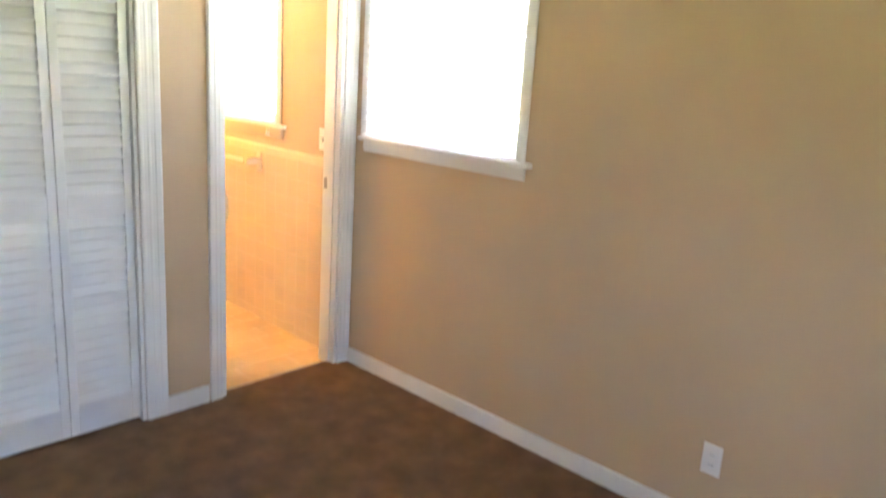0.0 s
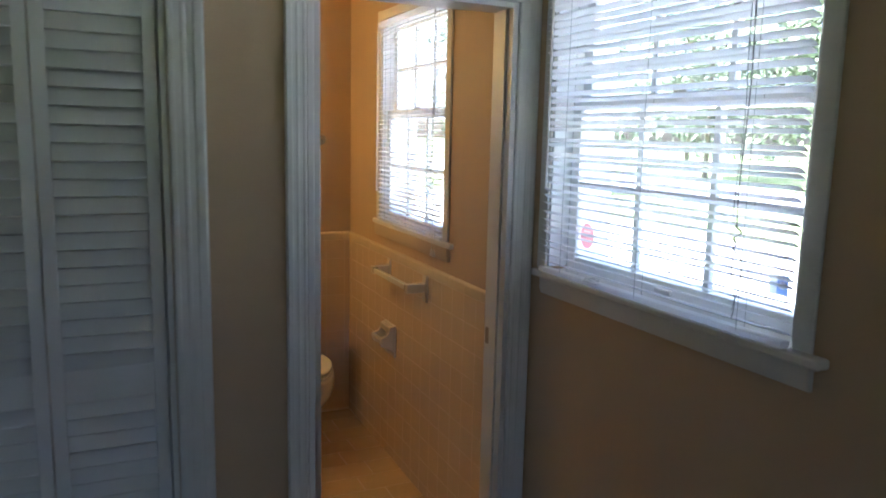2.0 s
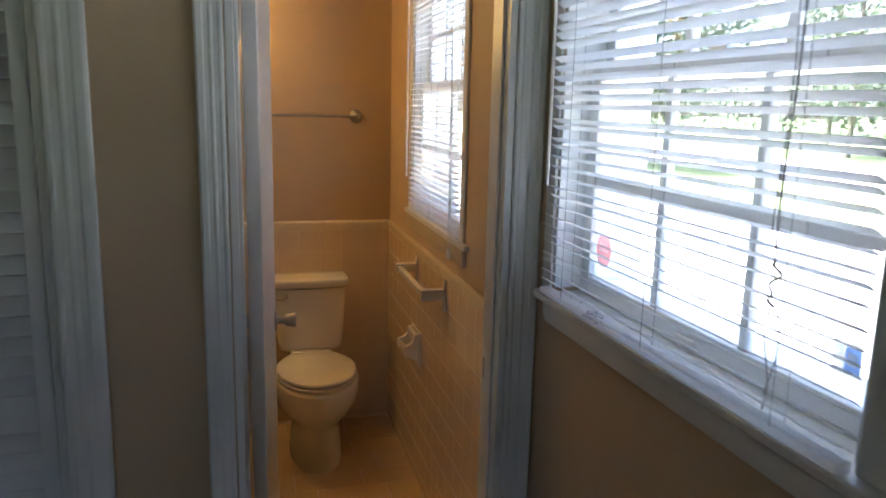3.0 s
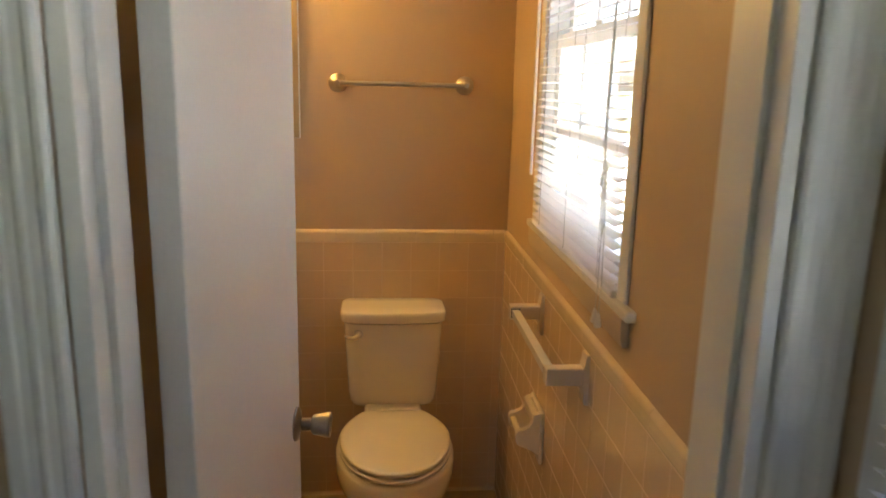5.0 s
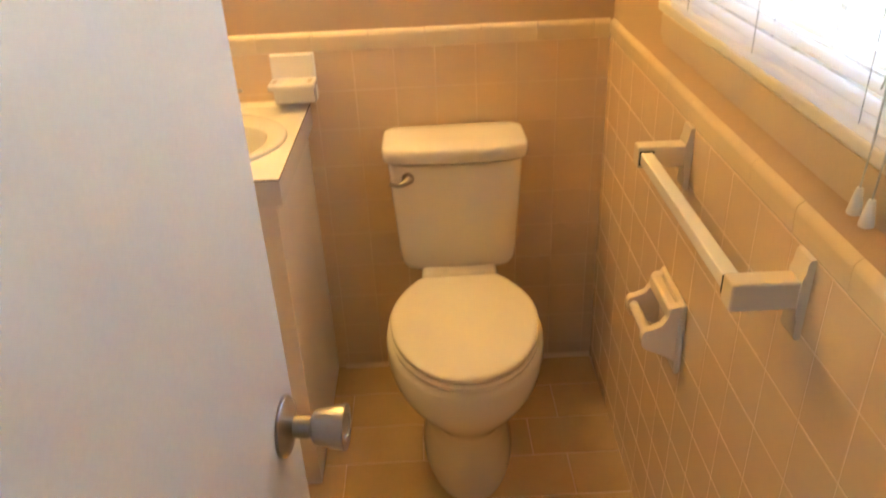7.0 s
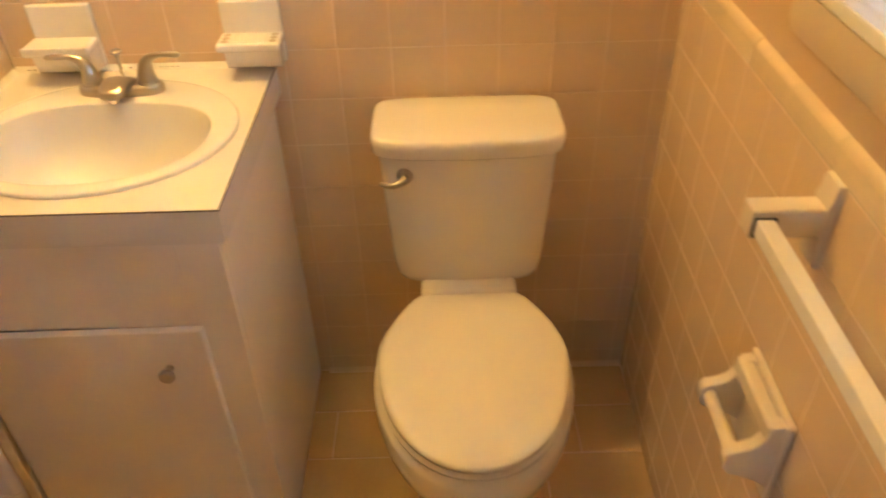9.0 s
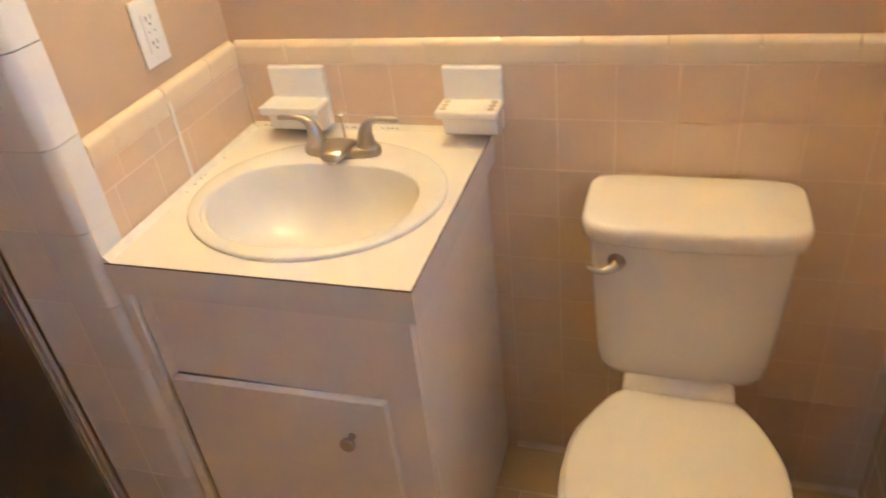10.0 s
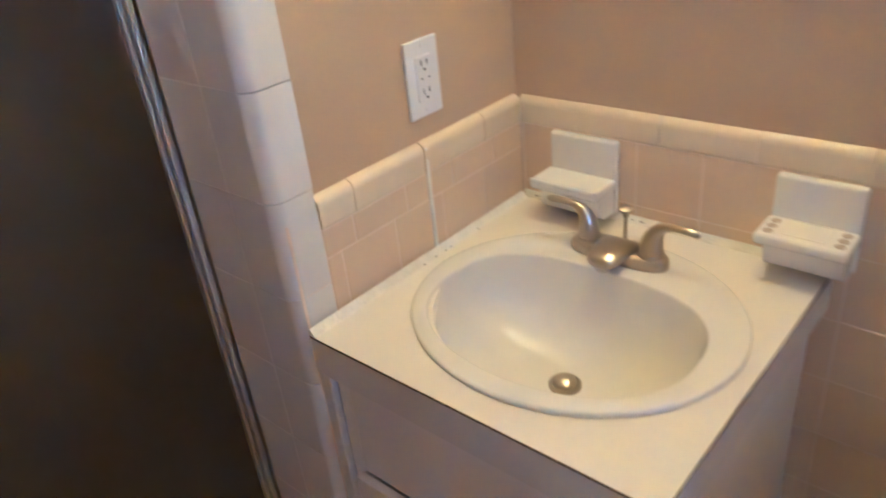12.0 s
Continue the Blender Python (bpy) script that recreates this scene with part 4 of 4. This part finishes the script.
def tree(x, y, h, r, seed):
    rnd = random.Random(seed)
    t = thing("tree", (x, y, -0.45), "leafy green garden tree in daylight", "tree", "garden trees")
    bm = tube([(x, y, -0.5), (x + 0.05, y, h * 0.25), (x - 0.08, y + 0.05, h * 0.5), (x, y, h * 0.8)], [0.16, 0.13, 0.10, 0.04], 9)
    for k in range(7):
        a, z = rnd.uniform(0, 6.28), h * rnd.uniform(0.3, 0.6)
        tube([(x, y, z), (x + 0.4 * r * math.cos(a), y + 0.4 * r * math.sin(a), z + 0.10 * h), (x + 0.8 * r * math.cos(a), y + 0.8 * r * math.sin(a), z + 0.24 * h)], [0.08, 0.05, 0.02], 6, bm=bm)
    part("trunk", bm, BARK, t, smooth=60)
    verts, faces = [], []
    for k in range(420):
        while True:
            p = Vector((rnd.uniform(-1, 1), rnd.uniform(-1, 1), rnd.uniform(-1, 1)))
            if 0.25 < p.length < 1:
                break
        c = Vector((x + p.x * r, y + p.y * r, h * 0.56 + p.z * h * 0.43))
        for q in range(14):
            o = c + Vector((rnd.gauss(0, 0.28), rnd.gauss(0, 0.28), rnd.gauss(0, 0.2)))
            u = Vector((rnd.uniform(-1, 1), rnd.uniform(-1, 1), rnd.uniform(-1, 1))).normalized() * 0.19
            v = u.orthogonal().normalized() * 0.10
            i = len(verts)
            verts += [o - u, o + v, o + u, o - v]
            faces.append((i, i + 1, i + 2, i + 3))
    me = bpy.data.meshes.new("crown")
    me.from_pydata([tuple(v - Vector((x, y, -0.45))) for v in verts], [], faces)
    me.materials.append(LEAF)
    ob = new("crown", me)
    ob.parent = t


for i, (x, y, h, r) in enumerate(((25, 2.2, 9, 4.4), (25.5, -6.2, 8.6, 4.2), (25, 9.6, 9.5, 4.6), (27.5, -1.6, 10, 4.8), (25.5, 16.5, 9.5, 4.6), (27, 6, 11, 4.5), (28, 16, 12, 5), (27, -6, 11, 4.5), (29, 27, 12, 5), (33, 1, 13, 5), (34, 11, 13, 5.5), (34, 21, 13, 5.5), (36, 36, 14, 6), (33, -12, 12, 5), (15.0, 23, 10, 4.0))):
    tree(x, y, h, r, 11 + i)

# a belt of far woods closes the view over the road
rnd = random.Random(41)
verts, faces = [], []
for k in range(9000):
    y = rnd.uniform(-75, 130)
    crown = 7.5 + 3.0 * noise.noise(Vector((y * 0.11, 3.7, 0)))
    o = Vector((rnd.uniform(58, 66), y, -0.4 + crown * rnd.random() ** 0.8))
    u = Vector((rnd.uniform(-0.4, 0.4), rnd.uniform(-1, 1), rnd.uniform(-1, 1))).normalized() * rnd.uniform(0.35, 0.75)
    v = u.orthogonal().normalized() * rnd.uniform(0.25, 0.5)
    i = len(verts)
    verts += [o - u, o + v, o + u, o - v]
    faces.append((i, i + 1, i + 2, i + 3))
me = bpy.data.meshes.new("far_woods")
me.from_pydata([tuple(v) for v in verts], [], faces)
me.materials.append(LEAF)
tagged(new("far_woods", me), "hazy green belt of distant woods", "woods", kind="stuff")

# ---- tiles, last ----
PITCH = 0.1085
CAP_Z0, CAP_Z1 = 1.031, 1.080


def tile_mesh(name, w, h, material, depth=0.007, r=0.0013):
    """A flat tile with an eased edge; lies in x and z, its face toward -y at y = 0."""
    a = w / 2, h / 2
    rings = []
    for inset, y in ((0.0, depth), (0.0, r), (r * 0.4, r * 0.3), (r * 1.3, 0.0)):
        rings.append([(s * (a[0] - inset), y, t * (a[1] - inset)) for s, t in ((-1, -1), (1, -1), (1, 1), (-1, 1))])
    return finish(name, loft(rings), material, 0)


MESHES = {}


def put_tile(owner, u0, u1, z0, z1, m, material=TILE, name="tile"):
    """One tile on a wall; m takes wall coordinates (u along, face toward -y) into the room."""
    key = (name, round(u1 - u0, 4), round(z1 - z0, 4), material.name)
    if key not in MESHES:
        MESHES[key] = tile_mesh(name, u1 - u0 - 0.0013, z1 - z0 - 0.0013, material)
    ob = new(name, MESHES[key])
    ob.parent = owner
    wobble = pose(0, random.uniform(-0.0002, 0.0002), 0, random.uniform(-0.08, 0.08), 0, random.uniform(-0.08, 0.08))
    ob.matrix_basis = m @ Matrix.Translation(((u0 + u1) / 2, 0, (z0 + z1) / 2)) @ wobble
    return ob


CAPS = {}


def put_cap(owner, u0, u1, m):
    """A rounded cap tile along the top of the wainscot."""
    key = round(u1 - u0, 4)
    if key not in CAPS:
        o = [(0.007, CAP_Z0 + 0.001), (0.0, CAP_Z0 + 0.001), (-0.0012, CAP_Z0 + 0.004), (-0.0022, CAP_Z0 + 0.018)]
        for k in range(8):
            a = math.pi * (1.0 - 0.5 * k / 7)
            o.append((0.012 + 0.0145 * math.cos(a), CAP_Z1 - 0.0145 + 0.0145 * math.sin(a)))
        o.append((0.0125, CAP_Z0 + 0.001))
        w = (u1 - u0) / 2 - 0.0008
        CAPS[key] = finish("cap_tile", prism(o, -w, w, "x"), CAPM, 40)
    ob = new("cap_tile", CAPS[key])
    ob.parent = owner
    ob.matrix_basis = m @ Matrix.Translation(((u0 + u1) / 2, random.uniform(-0.0004, 0.0004), random.uniform(-0.0005, 0.0005)))


def wainscot(owner, length, m, first, cap_first, top=PITCH, shift=0.0):
    """Courses of square tiles from the cap down to the floor, over a length of wall."""
    rows = []
    z = CAP_Z0
    step = top
    while z > 0.004:
        rows.append((max(z - step, 0.0), z))
        z -= step
        step = PITCH
    for r, (z0, z1) in enumerate(rows):
        if z1 - z0 < 0.012:
            continue
        cuts = [0.0]
        u = first + (shift if r % 2 else 0.0)
        while u < length - 0.004:
            cuts.append(u)
            u += PITCH
        cuts.append(length)
        for a, b in zip(cuts, cuts[1:]):
            if b - a > 0.012:
                put_tile(owner, a, b, z0, z1, m)
    cuts = [0.0]
    u = cap_first
    while u < length - 0.02:
        cuts.append(u)
        u += 0.1475
    cuts.append(length)
    for a, b in zip(cuts, cuts[1:]):
        if b - a > 0.004:
            put_cap(owner, a, b, m)


# back wall runs left to right from the nook corner; its face looks toward -y
to_north = pose(-1.337, 0.0, 0)
wainscot(wall_north, 1.337, to_north, 0.006, 0.113)
part("grout_bed", box(-1.337, 0.0, 0.0005, 0.0079, 0.0, 1.06), GROUT, wall_north, "pale grout")
# window wall, facing -x, from the back corner toward the doorway
to_east = pose(0.0, 0.0, 0, 0, 0, -90)
wainscot(wall_east, 1.905, to_east, 0.04, 0.09)
part("grout_bed", box(0.0005, 0.0079, -1.905, 0.0, 0.0, 1.06), GROUT, wall_east, "pale grout")
# nook wall, facing +x, from its front end to the back corner
to_nook = pose(-1.337, -0.515, 0, 0, 0, 90)
m_nook = to_nook @ Matrix.Translation((0.052, 0, 0))
wainscot(wall_nook, 0.463, m_nook, 0.058, 0.065, 0.044, -0.03)
part("grout_bed", box(-1.3499, -1.3375, -0.517, 0.0, 0.0, 1.06), GROUT, wall_nook, "pale grout")
part("caulk_joint", box(-1.3385, -1.3345, -0.249, -0.241, 0.893, 1.072, 0.0018, 2), CAULK, wall_nook, "uneven white caulk joint")
# bullnose corner pieces up the end of the nook wall, stacked in courses
course = 0.146
bn = []
rad = 0.022
bn.append((-1.3495, -0.4635))
bn.append((-1.337, -0.4635))
for k in range(9):
    a = math.pi / 2 * k / 8
    bn.append((-1.337 - rad + rad * math.cos(a), -0.530 + rad - rad * math.sin(a)))
bn += [(-1.432, -0.530), (-1.432, -0.518), (-1.3495, -0.518)]
corner_me = None
z = 1.095 - course * 8
while z < CEILING - 0.01:
    top = min(z + course, CEILING)
    lo_z = max(z, 0.0)
    if top - lo_z > 0.02:
        full = top - lo_z > course - 0.001
        if full and corner_me is None:
            corner_me = finish("corner_tile", prism(bn, 0.0008, course - 0.0008, "z"), CORNER, 40)
        me = corner_me if full else finish("corner_tile", prism(bn, 0.001, top - lo_z - 0.001, "z"), CORNER, 40)
        ob = new("corner_tile", me)
        ob.parent = wall_nook
        ob.location = (random.uniform(-0.0004, 0.0004), random.uniform(-0.0004, 0.0004), lo_z)
        put_tile(wall_nook, 0.0, 0.098, lo_z, top, pose(-1.532, -0.5295, 0), CORNER, "end_tile")
    z += course
part("end_grout", box(-1.532, -1.36, -0.5290, -0.5175, 0, CEILING), CAULK, wall_nook)
part("cabinet_caulk", box(-1.335, -1.312, -0.519, -0.507, 0.0, 0.83, 0.003), CAULK, cab, "white caulk strip")

# floor tiles in a running bond
L, W = 0.305, 0.1475
floor_mesh = {}
y_rows = []
y = 0.0
while y > -1.98:
    y_rows.append((max(y - W, -1.985), y))
    y -= W
for r, (a, b) in enumerate(y_rows):
    x = 0.0 + (L / 2 if r % 2 else 0.06)
    while x > -2.32:
        x1, x0 = min(x, 0.0), max(x - L, -2.32)
        if x1 - x0 > 0.02 and b - a > 0.02:
            key = (round(x1 - x0, 3), round(b - a, 3))
            if key not in floor_mesh:
                floor_mesh[key] = tile_mesh("floor_tile", x1 - x0 - 0.003, b - a - 0.003, FLOORT, 0.006, 0.0015)
            ob = new("floor_tile", floor_mesh[key])
            ob.parent = bath_floor
            ob.matrix_basis = Matrix.Translation(((x0 + x1) / 2, (a + b) / 2, random.uniform(-0.0003, 0.0003))) @ pose(0, 0, 0, -90, 0, 0)
        x -= L
part("floor_caulk", prism([(-0.001, 0.0), (-0.012, 0.0), (-0.004, 0.006), (-0.001, 0.012)], -0.80, -0.001, "x"), GROUT, bath_floor)
